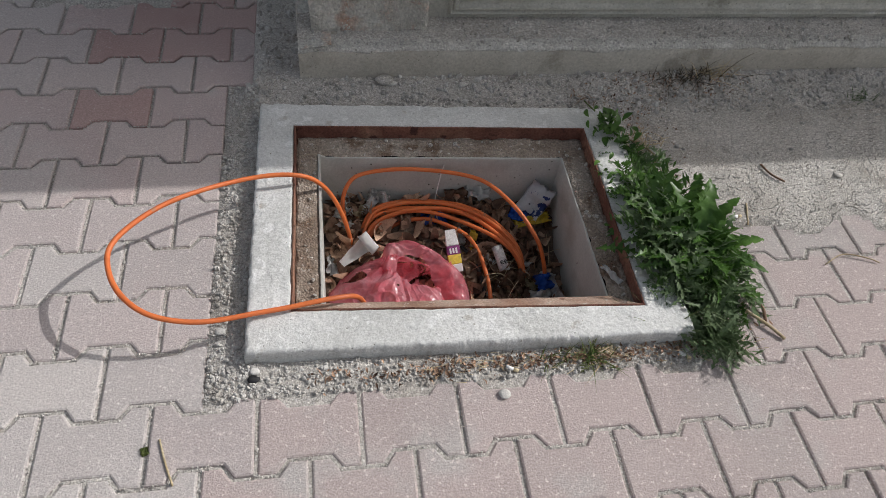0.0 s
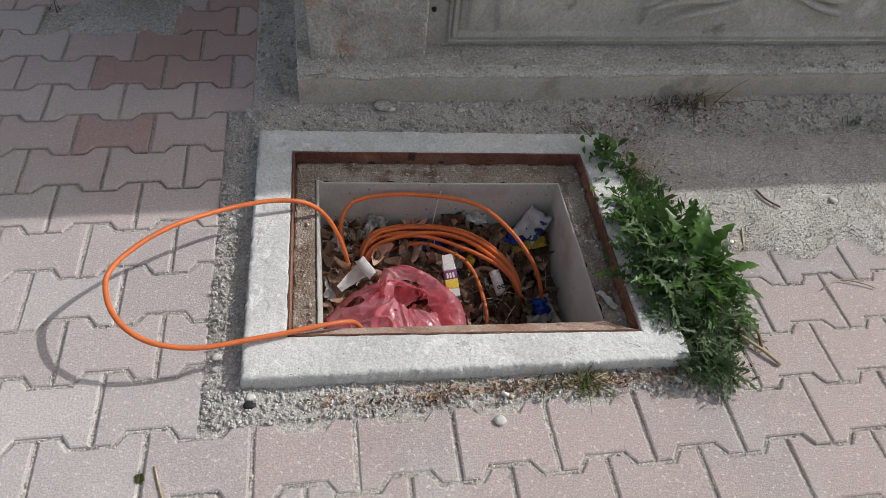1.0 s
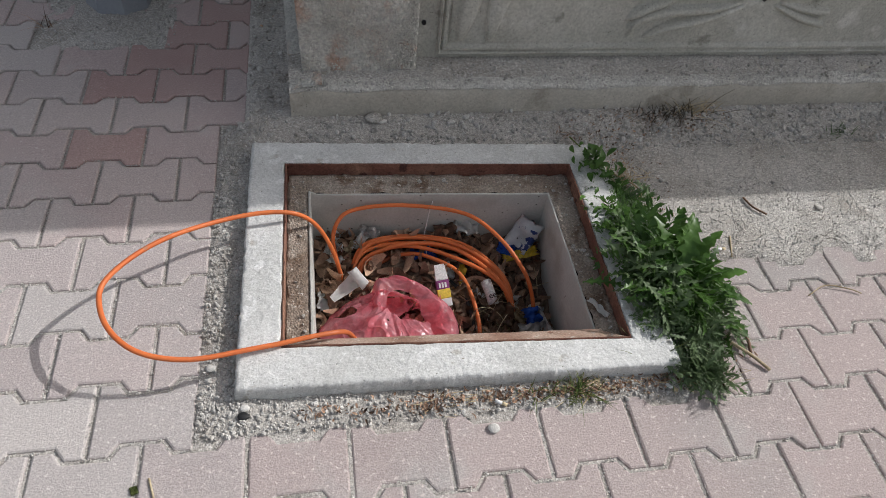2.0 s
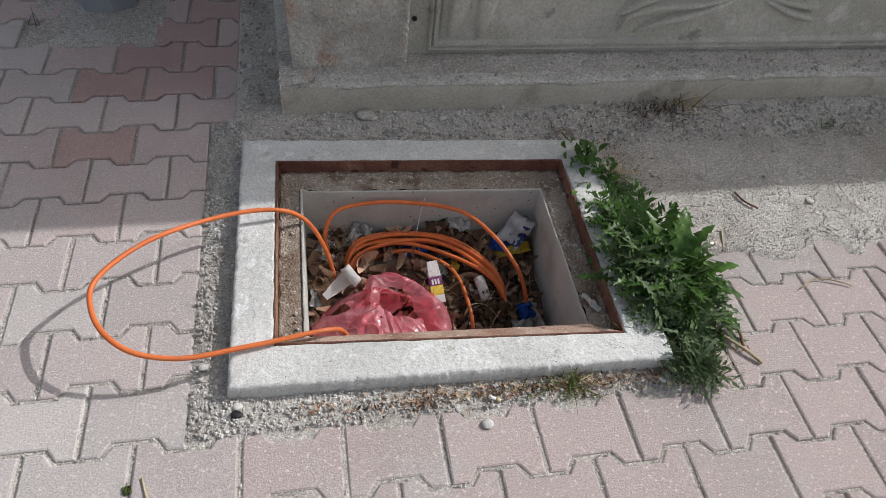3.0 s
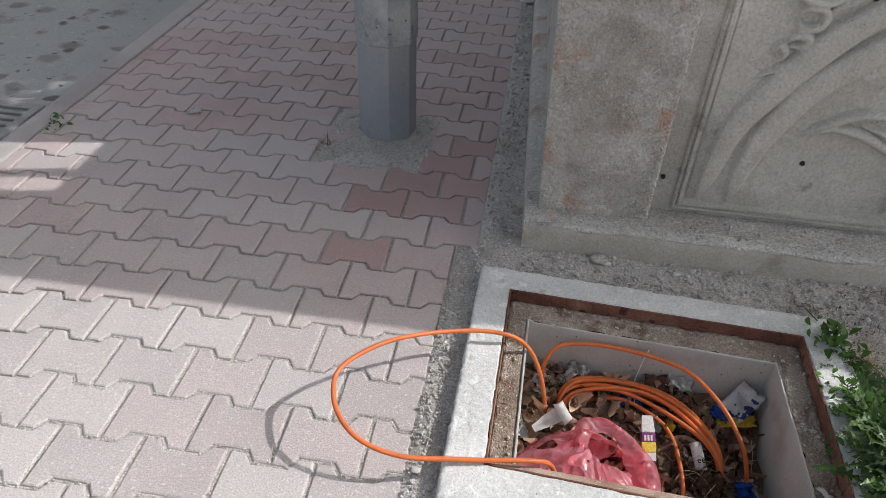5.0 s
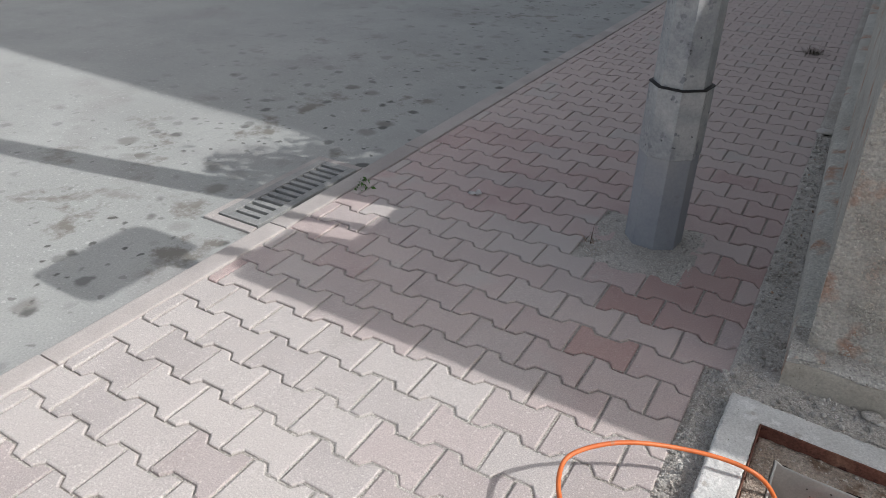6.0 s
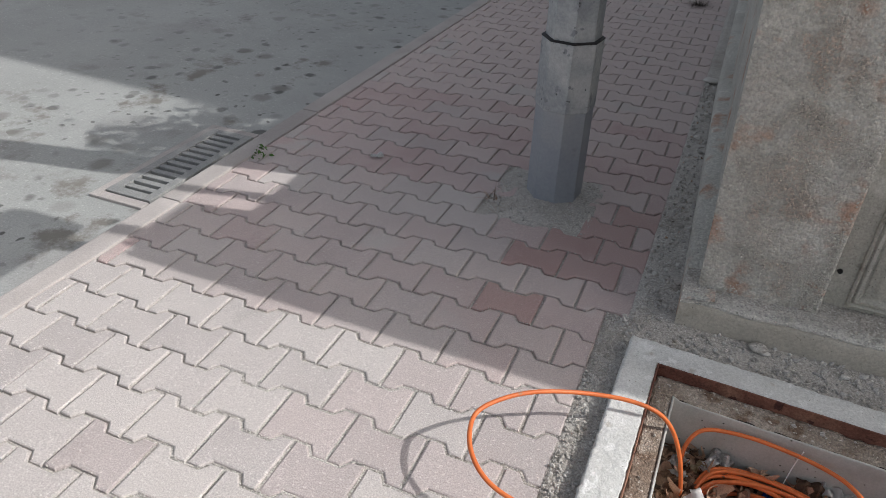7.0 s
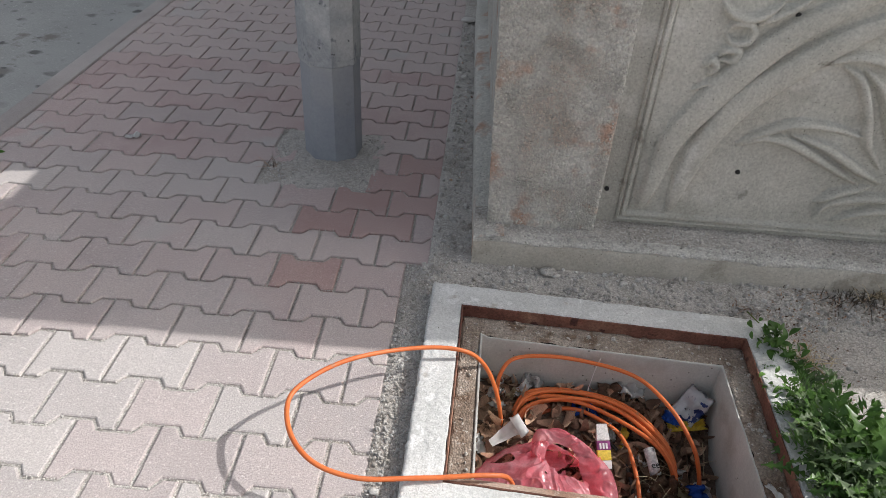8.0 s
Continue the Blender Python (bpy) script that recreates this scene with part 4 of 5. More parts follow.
for j in range(-6, 12):
    for i in range(-8, 11):
        x0, y0 = i * LEN + (0 if j % 2 == 0 else LEN / 2), j * PITCH
        if y0 > -.49 and .1 < x0 < 1.15 or x0 < KERB_X:
            continue
        top = .0004 if j < 1 else -.0012
        loose = x0 < -.80 and j < 1
        for k in range(28 if j < 1 else 26):
            u = rj.uniform(-1, 1)
            grit.append((x0 + rj.uniform(-.0042, .0042), y0 + u * FLARE, top - rj.uniform(0, .0015), rj.uniform(.0010, .0027)))
        for k in range(8 if loose else 40 if j < 1 else 34):
            u = rj.uniform(-.1, .1)
            e = FLARE if abs(u) < .045 else WAIST if abs(u) > .06 else FLARE + (WAIST - FLARE) * (abs(u) - .045) / .015
            grit.append((x0 + u, y0 - e + rj.uniform(-.0042, .0042), top - rj.uniform(0, .0015), rj.uniform(.0010, .0027)))
stones("joint_grit", "sandy grit filling the paver joints", [g for g in grit if g[0] < .1 or g[1] < -.49 or g[0] > 1.2], M_GRIT, 12)
ledge = []
rl = random.Random(9)
for k in range(200):
    s, f_, v = rl.randrange(4), rl.random(), rl.uniform(.12, .8)
    p = ring_point(RIM, PIT, s, f_, v)
    ledge.append((p.x, p.y, .006, .0012 + .006 * rl.random() ** 5))
stones("ledge_grit", "small stones lying on the dirty ledge", ledge, M_GRAVEL, 13)
lone = random.Random(3)
for x, y, s, m, word in ((.194, -.425, .009, M_STONE, "small pale pebble beside the concrete frame"), (.192, -.445, .010, M_DARK, "small black stone beside the concrete frame"),
                         (.121, -.324, .009, M_STONE, "small pale pebble on the gravel strip"), (.198, 2.80, .038, M_STONE, "pale fist-sized stone at the wall foot"),
                         (.539, .481, .022, M_GRAVEL, "lump of dried mortar at the plinth"), (.768, .462, .010, M_STONE, "small pale pebble by the plinth"),
                         (1.774, .047, .010, M_STONE, "small pale pebble on the dirt"), (.698, -.524, .011, M_STONE, "flat pale stone on the pavers"),
                         (.56, .47, .012, M_STONE, "small pale pebble by the plinth")):
    bm = bmesh.new()
    bmesh.ops.create_icosphere(bm, subdivisions=2, radius=s)
    for v in bm.verts:
        v.co *= 1 + .3 * nz(v.co.x / s, v.co.y / s, 1.3, s * 900 + v.co.z / s)
        v.co.z *= .42
        v.co.x *= 1.25
    ob = finish("stone", bm, m, smooth=True)
    ob.location = (x, y, max(ground_z(x, y), 0 if y < -.49 else -1) + s * .45)
    tagged(ob, word, "stone")

# ---- litter in the pit ----


def litter_z(x, y):
    return -.165 - .21 * max(0, .17 - y) + .02 * nz(x, y, 16) - .02 * min(1, max(0, (x - .72) / .2))


bm = bmesh.new()
grid(bm, 60, 50, lambda u, v: (lambda p: (p.x, p.y, litter_z(p.x, p.y) - .008))(
    Vector(PIT[0]).lerp(Vector(PIT[1]), u).lerp(Vector(PIT[3]).lerp(Vector(PIT[2]), u), v)))
tagged(finish("litter_heap", bm, M_LITTER, smooth=True), "heap of dark soil and rotting litter filling the pit", "litter", kind="stuff")


def dry_leaf(bm, m, r):
    L, W, curl, fold = r.uniform(.03, .085), r.uniform(.008, .019), r.uniform(-1.3, 1.3), r.uniform(-.4, 1.1)
    rows = []
    for k in range(6):
        t = k / 5
        w = W * math.sin(math.pi * (.06 + .9 * t)) ** .8
        z = curl * L * (t - .5) ** 2 * 2
        rows.append([bm.verts.new(m @ Vector((L * (t - .5), s * w, z + abs(s) * fold * w + r.uniform(-.001, .001)))) for s in (-1, 0, 1)])
    for a, b in zip(rows, rows[1:]):
        for k in range(2):
            bm.faces.new((a[k], b[k], b[k + 1], a[k + 1]))


rl = random.Random(21)
bm = bmesh.new()
for k in range(760):
    u, v = rl.uniform(.02, .98), rl.uniform(.02, .98)
    p = Vector(PIT[0]).lerp(Vector(PIT[1]), u).lerp(Vector(PIT[3]).lerp(Vector(PIT[2]), u), v)
    m = Matrix.Translation((p.x, p.y, litter_z(p.x, p.y) + rl.uniform(-.004, .014))) @ Euler((rl.gauss(0, .9), rl.gauss(0, .7), rl.uniform(0, 6.3))).to_matrix().to_4x4()
    dry_leaf(bm, m, rl)
tagged(finish("dry_leaves", bm, M_LEAF_DRY, smooth=True), "curled dry brown leaves covering the litter in the pit", "leaves", kind="stuff")


def sheet(name, w, h, material, at, rot, seed, amp=.008, roll=0.0, n=14, label="", category="wrapper", group="litter in the pit"):
    """A crumpled sheet of thin paper or foil."""
    bm = bmesh.new()

    def f_(u, v):
        x, y = (u - .5) * w, (v - .5) * h
        z = amp * (abs(nz(x, y, 2.2 / max(w, h), seed)) * 6 + 2.2 * abs(nz(x, y, 6 / max(w, h), seed + 3)))
        e = 1 + .18 * nz(u * 3, v * 3, 1.7, seed + 8)
        if roll:
            a = x * e / roll
            return (roll * math.sin(a), y * e, roll * (1 - math.cos(a)) + z)
        return (x * e, y * e, z)

    grid(bm, n, n, f_)
    bmesh.ops.solidify(bm, geom=bm.faces[:], thickness=.0006)
    ob = finish(name, bm, material, smooth=True)
    ob.matrix_basis = pose(*at, *rot)
    return tagged(ob, label, category, group)


def cup_point(u, v):
    """A stiff sheet that lies flat at its lower end and curls over at the upper one."""
    d = Vector((.80, .50, .33)).normalized()
    across = d.cross(Vector((.10, -.60, .80))).normalized()
    up = across.cross(d)
    L, flat_, r = .150, .088, .0145
    t = L * u
    if t < flat_:
        p = d * t
    else:
        a = (t - flat_) / r
        p = d * (flat_ + r * math.sin(a)) + up * r * (1 - math.cos(a))
    w = .010 + .021 * u
    return Vector((.385, -.036, -.160)) + p + across * w * (2 * v - 1) * (1 + .1 * nz(u * 3, v, 2, 4)) + up * (.010 * (2 * v - 1) ** 2 * (1 - .5 * u) + .0015 * nz(u * 5, v * 4, 1.5, 5))


bm = bmesh.new()
grid(bm, 60, 16, cup_point)
bmesh.ops.solidify(bm, geom=bm.faces[:], thickness=.0009)
tagged(finish("folded_paper", bm, M_WHITE, smooth=True), "curled sheet of stiff white paper on the leaves", "paper", "litter in the pit")
sheet("paper_scrap", .075, .035, M_WHITE, (.775, .166, -.135), (25, 5, -12), 2, .008, label="torn white paper scrap on the litter", category="paper")
sheet("paper_scrap", .06, .03, M_PRINT, (.50, .175, -.140), (30, 10, -20), 3, .008, label="torn printed paper scrap on the litter", category="paper")
sheet("paper_scrap", .05, .025, M_WHITE, (.475, .15, -.142), (20, -30, 40), 4, .006, label="small torn white paper scrap on the litter", category="paper")
sheet("paper_scrap", .035, .05, M_WHITE, (.355, -.02, -.19), (20, 50, 10), 5, .006, label="torn white paper scrap on the litter", category="paper")
sheet("snack_wrapper", .075, .115, M_WRAP, (.935, .122, -.130), (52, 14, -42), 6, .006, label="crumpled white and blue snack wrapper", category="wrapper")
sheet("blue_wrapper", .05, .03, M_BLUE, (.885, .095, -.155), (30, 0, -30), 7, .006, label="shiny blue wrapper scrap", category="wrapper")
sheet("yellow_foil", .105, .028, M_YELLOW, (.925, .085, -.165), (30, -4, 8), 8, .006, label="yellow foil strip on the litter", category="foil")
sheet("blue_wrapper", .075, .035, M_BLUE, (.648, .112, -.172), (20, 0, 3), 9, .006, label="blue plastic lid lying under the cables", category="plastic lid")
sheet("blue_wrapper", .055, .045, M_BLUE, (.915, -.105, -.205), (30, 20, 20), 10, .012, label="crumpled blue plastic scrap", category="plastic")
sheet("news_scrap", .065, .05, M_PRINT, (.905, -.150, -.215), (30, 8, 10), 11, .005, label="crumpled newspaper scrap with dark print", category="newspaper")
sheet("paper_scrap", .03, .09, M_PRINT, (.955, -.135, -.205), (10, -55, 10), 12, .004, label="torn newspaper strip leaning on the pit wall", category="newspaper")
sheet("yellow_foil", .02, .06, M_YELLOW, (.745, .04, -.185), (30, 20, 8), 13, .006, label="gold foil wrapper strip", category="foil")
sheet("paper_scrap", .035, .05, M_WHITE, (.71, .055, -.185), (35, -15, 15), 14, .010, label="crumpled clear white wrapper", category="wrapper")
sheet("paper_scrap", .06, .02, M_WHITE, (.85, -.165, -.24), (15, 10, -30), 15, .005, label="torn white paper scrap on the litter", category="paper")
sheet("paper_scrap", .018, .062, M_WHITE, (1.013, -.245, .010), (4, 0, 30), 16, .002, label="narrow white paper scrap on the ledge", category="paper")
sheet("brown_card", .06, .09, M_LEAF_DRY, (.735, -.045, -.20), (25, 10, 25), 17, .006, label="piece of damp brown cardboard", category="cardboard")
sheet("brown_card", .07, .06, M_LEAF_DRY, (.845, -.09, -.215), (25, -10, -25), 18, .012, label="crumpled brown paper bag", category="paper bag")
sheet("brown_card", .07, .05, M_LEAF_DRY, (.715, .16, -.142), (30, 5, 5), 19, .010, label="piece of damp brown cardboard", category="cardboard")

rw = random.Random(77)
for k in range(30):
    x, y = (rw.uniform(.76, .975), rw.uniform(-.27, .03)) if k < 22 else (rw.uniform(.37, .47), rw.uniform(.06, .18))
    sheet("litter_scrap", rw.uniform(.015, .045), rw.uniform(.02, .05), rw.choice((M_WHITE, M_PRINT, M_PRINT, M_LEAF_DRY, M_STRAW)), (x, y, litter_z(x, y) + .012),
          (rw.uniform(-10, 50), rw.uniform(-40, 40), rw.uniform(0, 360)), 100 + k, .005, label="small torn scrap of litter among dry leaves", category="litter")

# small drink carton standing in the leaves
carton = thing("drink_carton", "small white, purple and yellow printed drink carton", "carton", "litter in the pit", at=(.690, -.060, -.192))
carton.rotation_euler = (radians(-48), radians(-6), radians(4))
for name, z0, z1, m, w in (("carton_body", 0, .022, M_WHITE, .0175), ("yellow_band", .022, .048, M_YELLOW, .0178), ("purple_band", .048, .072, M_PURPLE, .0176)):
    bm = bmesh.new()
    box(bm, -w, w, -.010, .010, z0 + .0002, z1, .002)
    band = part(name, bm, m, carton)
bm = bmesh.new()
box(bm, -.0172, .0172, -.0095, .0095, .0722, .115, .002)
for v in bm.verts:
    if v.co.z > .1:
        v.co.y *= .25
        v.co.x *= .8
part("carton_top", bm, M_PRINT, carton, "white folded printed top of the carton")
bm = bmesh.new()
for k in range(3):
    box(bm, -.011 + k * .008, -.006 + k * .008, -.0108, -.0101, .052, .066)
part("print", bm, M_WHITE, band, "white printed bars")
# rolled paper with letters
roll = thing("paper_roll", "rolled white printed paper with black letters", "paper", "litter in the pit", at=(.815, -.035, -.178))
roll.rotation_euler = (radians(20), radians(0), radians(12))
bm = bmesh.new()
tube(bm, [Vector((0, -.035, 0)), Vector((0, 0, .001)), Vector((0, .035, 0))], .0145, 16)
rolled = part("sheet", bm, M_PRINT, roll, "", True)
txt = new("lettering", bpy.data.curves.new("lettering", "FONT"))
txt.data.body, txt.data.size, txt.data.extrude = "ee", .024, .0004
txt.data.materials.append(M_BLACKPRINT)
txt.parent = rolled
txt.location = (-.012, -.020, .0155)

# thin pink carrier bag: outer film with an open mouth and a torn side, and an inner fold
GATHER = (.508, -.050)


def sharp(x, y, s, seed):
    """Crisp fold lines where a noise crosses zero."""
    return max(0, 1 - abs(nz(x, y, s, seed)) * 3.6)


def mouth(x, y):
    dx, dy = x - .566, y + .108
    a, b = dx * .93 - dy * .36, dx * .36 + dy * .93
    return math.hypot(a / .066, b / .034) + .16 * nz(x, y, 26, 7)


def tear(x, y):
    return math.hypot((x - .424) / .030, (y + .100) / .015) + .5 * nz(x, y, 30, 8)


def folds(x, y, amount=1.0):
    gx, gy = x - GATHER[0], y - GATHER[1]
    rad, th = math.hypot(gx, gy), math.atan2(gy, gx)
    ray = abs(((th * 2.6 + 1.4 * nz(x, y, 9, 21)) % 1) - .5) * 2
    z = .013 * math.exp(-rad / .10) * ray * min(1, rad / .02)
    wx, wy = x + .02 * nz(x, y, 11, 1), y + .02 * nz(x, y, 11, 2)
    z += .011 * sharp(wx, wy * .7, 10, 3) + .0060 * sharp(wx * .8, wy, 23, 5) + .0016 * sharp(wx, wy * .8, 44, 6)
    return amount * z


def bag_point(u, v):
    a, r = u * math.tau, .02 + .98 * v
    edge = 1 + .05 * math.sin(3 * a + 1) + .04 * math.sin(7 * a) + .02 * math.sin(13 * a + 2)
    x = .520 + .176 * r * edge * math.cos(a)
    y = -.150 + (.152 if math.sin(a) > 0 else .125) * r * edge * math.sin(a)
    x = max(x, .347 + .003 * math.sin(a * 9))
    z = -.122 - .095 * r ** 3.2 - .010 * nz(x, y, 7, 9) + folds(x, y)
    d, e = mouth(x, y), tear(x, y)
    if d < 1 or e < 1:
        return None
    if d < 2.0:
        z += (2.0 - d) * (.020 if y > -.10 - .30 * (x - .566) else -.004)
    if e < 2.0:
        z += (2.0 - e) * .006
    gx, gy = x - GATHER[0], y - GATHER[1]
    z += .012 * math.exp(-(gx / .018) ** 2 - (gy / .05) ** 2)
    return (x, y, z)


def inner_point(u, v):
    x, y = .470 + .205 * u, -.190 + .165 * v
    if nz(x, y, 19, 31) > .16 or abs(nz(x, y, 12, 33)) < .03:
        return None
    return (x, y, -.176 - .25 * max(0, .05 - y) * .25 + folds(x + .3, y + .1, 1.3))


bag = thing("carrier_bag", "crumpled thin pink plastic carrier bag with an open mouth", "plastic bag", at=(.527, -.125, -.25))


def bag_part(name, bm, label=""):
    bmesh.ops.translate(bm, vec=(-.527, .125, .25), verts=bm.verts)
    return part(name, bm, M_BAG, bag, label, True)


bm = bmesh.new()
grid(bm, 330, 150, bag_point)
bag_part("bag_body", bm)
bm = bmesh.new()
grid(bm, 90, 70, inner_point)
bag_part("inner_fold", bm, "deeper pink inner fold of the bag")


def handle_point(u, v):
    """The twisted handle: a flattened band from the gather over the back of the mouth and down its side."""
    k = u * (len(HANDLE) - 1)
    p = HANDLE[min(len(HANDLE) - 1, round(k))]
    w = .020 + .022 * u + .006 * math.sin(u * 11)
    c = v * 2 - 1
    out = Vector((p.x - .560, p.y + .135, 0)).normalized()
    q = p + out * w * c
    q.z += .004 * (1 - c * c) - .030 * max(0, c) ** 2 - .012 * max(0, -c) + folds(q.x + .5, q.y * 1.3, 1.1) - .008
    return q


HANDLE = spline([(.498, -.105, -.118), (.512, -.050, -.094), (.545, -.034, -.092), (.590, -.044, -.096), (.630, -.080, -.104), (.652, -.125, -.116), (.664, -.175, -.132), (.670, -.23, -.15)], 12)
bm = bmesh.new()
grid(bm, len(HANDLE) - 1, 36, handle_point)
bag_part("handle", bm, "twisted handle loop of the bag")

# dry stems among the litter
bm = bmesh.new()
rs = random.Random(31)
for k in range(26):
    x, y = rs.uniform(.80, .96), rs.uniform(-.18, .0)
    z = litter_z(x, y) + .02
    a = rs.uniform(0, 6.3)
    L = rs.uniform(.03, .08)
    d = Vector((math.cos(a), math.sin(a), rs.uniform(-.1, .8))) * L
    tube(bm, spline([(x, y, z), Vector((x, y, z)) + d * .5 + Vector((0, 0, .012)), Vector((x, y, z)) + d], 4), .0008, 4)
tagged(finish("dry_stems", bm, M_STRAW), "tangle of thin dry stems on the litter", "stems", kind="stuff")

# ---- weeds ----


def leaf_mesh(name, material, L, W, lobes, droop, seed, cut=(1.0, .8, .36, .28)):
    """A lobed leaf along +x with a pale raised midrib fold."""
    bm = bmesh.new()
    r = random.Random(seed)
    n = lobes * 4
    rows = []
    for k in range(n + 1):
        t = k / n
        env = W * (math.sin(math.pi * (.04 + .94 * t ** .75)) ** .7) * (.35 + .9 * t if t < .6 else .89)
        f_ = cut[k % 4] * r.uniform(.8, 1.12) if lobes > 1 else 1.0
        w = max(.0008, env * f_ * r.uniform(.85, 1.12))
        shift = -.02 * L * (1, .3, 0, 0)[k % 4] if lobes > 1 else 0
        x = L * (t - .12 * droop * t * t)
        z = L * (.32 * t - droop * t * t)
        wave = .18 * w * math.sin(k * 1.7)
        rows.append([bm.verts.new((x + shift, -w, z + .35 * w + wave)), bm.verts.new((x, 0, z)), bm.verts.new((x + shift, w, z + .35 * w - wave))])
    for a, b in zip(rows, rows[1:]):
        for k in range(2):
            bm.faces.new((a[k], b[k], b[k + 1], a[k + 1]))
    me = bpy.data.meshes.new(name)
    bm.to_mesh(me)
    bm.free()
    me.materials.append(material)
    me.shade_smooth()
    return me


def feather_mesh(name, material, L, pairs, droop, seed):
    """A finely divided leaf along +x: a thin rachis with paired narrow leaflets that are notched near the tip."""
    bm = bmesh.new()
    r = random.Random(seed)

    def at(t):
        return Vector((L * (t - .15 * droop * t * t), 0, L * (.30 * t - droop * t * t)))

    for k in range(6):
        p, q = at(k / 6), at((k + 1) / 6)
        w = .0011 * (1 - k / 8)
        bm.faces.new([bm.verts.new(c) for c in (p + Vector((0, -w, 0)), q + Vector((0, -w * .8, 0)), q + Vector((0, w * .8, 0)), p + Vector((0, w, 0)))])
    for k in range(pairs * 2 + 1):
        t = .18 + .82 * (k // 2) / pairs
        sgn = 0 if k == pairs * 2 else (1 if k % 2 else -1)
        ll = L * (.36 * math.sin(math.pi * (.12 + .75 * t)) + .05) * r.uniform(.8, 1.2)
        lw = ll * r.uniform(.12, .17)
        ang = sgn * radians(r.uniform(38, 58))
        d = Vector((math.cos(ang), math.sin(ang), r.uniform(-.25, .35)))
        o = Vector((-d.y, d.x, 0)).normalized()
        b = at(t)
        pts = [b, b + d * ll * .35 + o * lw * .7, b + d * ll * .62 + o * lw * 1.1, b + d * ll * .66 + o * lw * .5, b + d * ll,
               b + d * ll * .66 - o * lw * .5, b + d * ll * .62 - o * lw * 1.1, b + d * ll * .35 - o * lw * .7]
        vs_ = [bm.verts.new(p + Vector((0, 0, .0025 * abs((i_ % 8) - 4) / 4 * (1 if i_ else 0)))) for i_, p in enumerate(pts)]
        bm.faces.new(vs_[:3] + vs_[6:])
        bm.faces.new((vs_[2], vs_[3], vs_[5], vs_[6]))
        bm.faces.new((vs_[3], vs_[4], vs_[5]))
    me = bpy.data.meshes.new(name)
    bm.to_mesh(me)
    bm.free()
    me.materials.append(material)
    return me


LEAVES = [leaf_mesh("lobed_leaf", M_GREEN, .15, .038, 5, .40, 1, (1.0, .86, .60, .50)), leaf_mesh("lobed_leaf", M_GREEN, .135, .024, 6, .55, 2),
          feather_mesh("divided_leaf", M_GREEN, .12, 6, .55, 3), feather_mesh("divided_leaf", M_GREYGREEN, .11, 6, .75, 4),
          leaf_mesh("lobed_leaf", M_GREYGREEN, .12, .018, 6, .7, 5), leaf_mesh("ovate_leaf", M_GREEN, .036, .0105, 1, .5, 6),
          feather_mesh("divided_leaf", M_GREEN, .085, 5, .9, 7)]


def weed(label, crowns, seed, at):
    """Rosettes of leaves: the outer 280 are parts of their own, the inner mass is one part."""
    w = thing("weed", label, "weed", at=at)
    r = random.Random(seed)
    placed = []
    for cx, cy, n, size, kinds in crowns:
        for k in range(n):
            me = LEAVES[r.choice(kinds)]
            s = size * r.uniform(.5, 1.15)
            m = pose(cx - at[0] + r.gauss(0, .022), cy - at[1] + r.gauss(0, .022), r.uniform(.0, .06) * size + (.030 if cx < 1.17 else 0),
                     r.gauss(0, 28), -r.uniform(-8, 64), r.uniform(0, 360)) @ Matrix.Diagonal((s, s, s, 1))
            placed.append((me, m))
    r.shuffle(placed)
    for me, m in placed[:280]:
        ob = new(me.name.split(".")[0], me)
        ob.parent = w
        ob.matrix_basis = m
    for mat_ in (M_GREEN, M_GREYGREEN):
        verts, faces = [], []
        for me, m in placed[280:]:
            if me.materials[0] is mat_ or me.materials[0].name == mat_.name:
                n0 = len(verts)
                verts += [m @ v.co for v in me.vertices]
                faces += [[n0 + i_ for i_ in p.vertices] for p in me.polygons]
        if faces:
            me = bpy.data.meshes.new("foliage")
            me.from_pydata(verts, [], faces)
            me.materials.append(mat_)
            ob = new("foliage", me)
            ob.parent = w
            tagged(ob, kind="stuff")
    return w


weed("lush green weed with lobed and divided leaves beside the concrete frame",
     [(1.17, .00, 50, .7, (1, 4, 3, 6, 5)), (1.20, -.08, 70, .85, (1, 1, 2, 4)), (1.24, -.14, 26, 1.0, (0, 1, 1)), (1.23, -.20, 80, .9, (1, 1, 1, 4, 2)),
      (1.22, -.28, 90, .8, (1, 4, 4, 2)), (1.26, -.24, 60, .85, (1, 1, 4)), (1.15, -.12, 70, .8, (1, 4, 4, 2)), (1.14, -.20, 80, .8, (4, 4, 1, 3)),
      (1.15, -.28, 80, .75, (4, 3, 4, 1)), (1.19, -.17, 90, .9, (1, 1, 4, 2)), (1.22, -.36, 90, .65, (4, 4, 3)), (1.18, -.43, 100, .58, (4, 3, 3)),
      (1.21, -.45, 50, .5, (3, 4)), (1.28, -.30, 60, .65, (1, 4, 3)), (1.13, -.05, 50, .65, (4, 2, 1)), (1.12, -.33, 22, .45, (4, 3))], 5, (1.22, -.2, 0))
weed("small dark green weed with rounded leaves at the frame edge", [(1.13, .215, 60, 1.05, (5,)), (1.17, .17, 60, .95, (5, 5, 6)), (1.19, .10, 60, .62, (6, 5, 3)), (1.17, .05, 60, .62, (3, 6, 5, 2))], 6, (1.15, .15, .0))
weed("thin creeping sprig hanging over the rusty rim", [(1.075, .045, 12, .75, (5,)), (1.09, .01, 12, .75, (5,)), (1.10, .05, 8, .6, (5,))], 8, (1.08, .03, .01))
big = weed("broad lobed green thistle leaves standing over the weeds", [], 9, (1.25, -.2, .03))
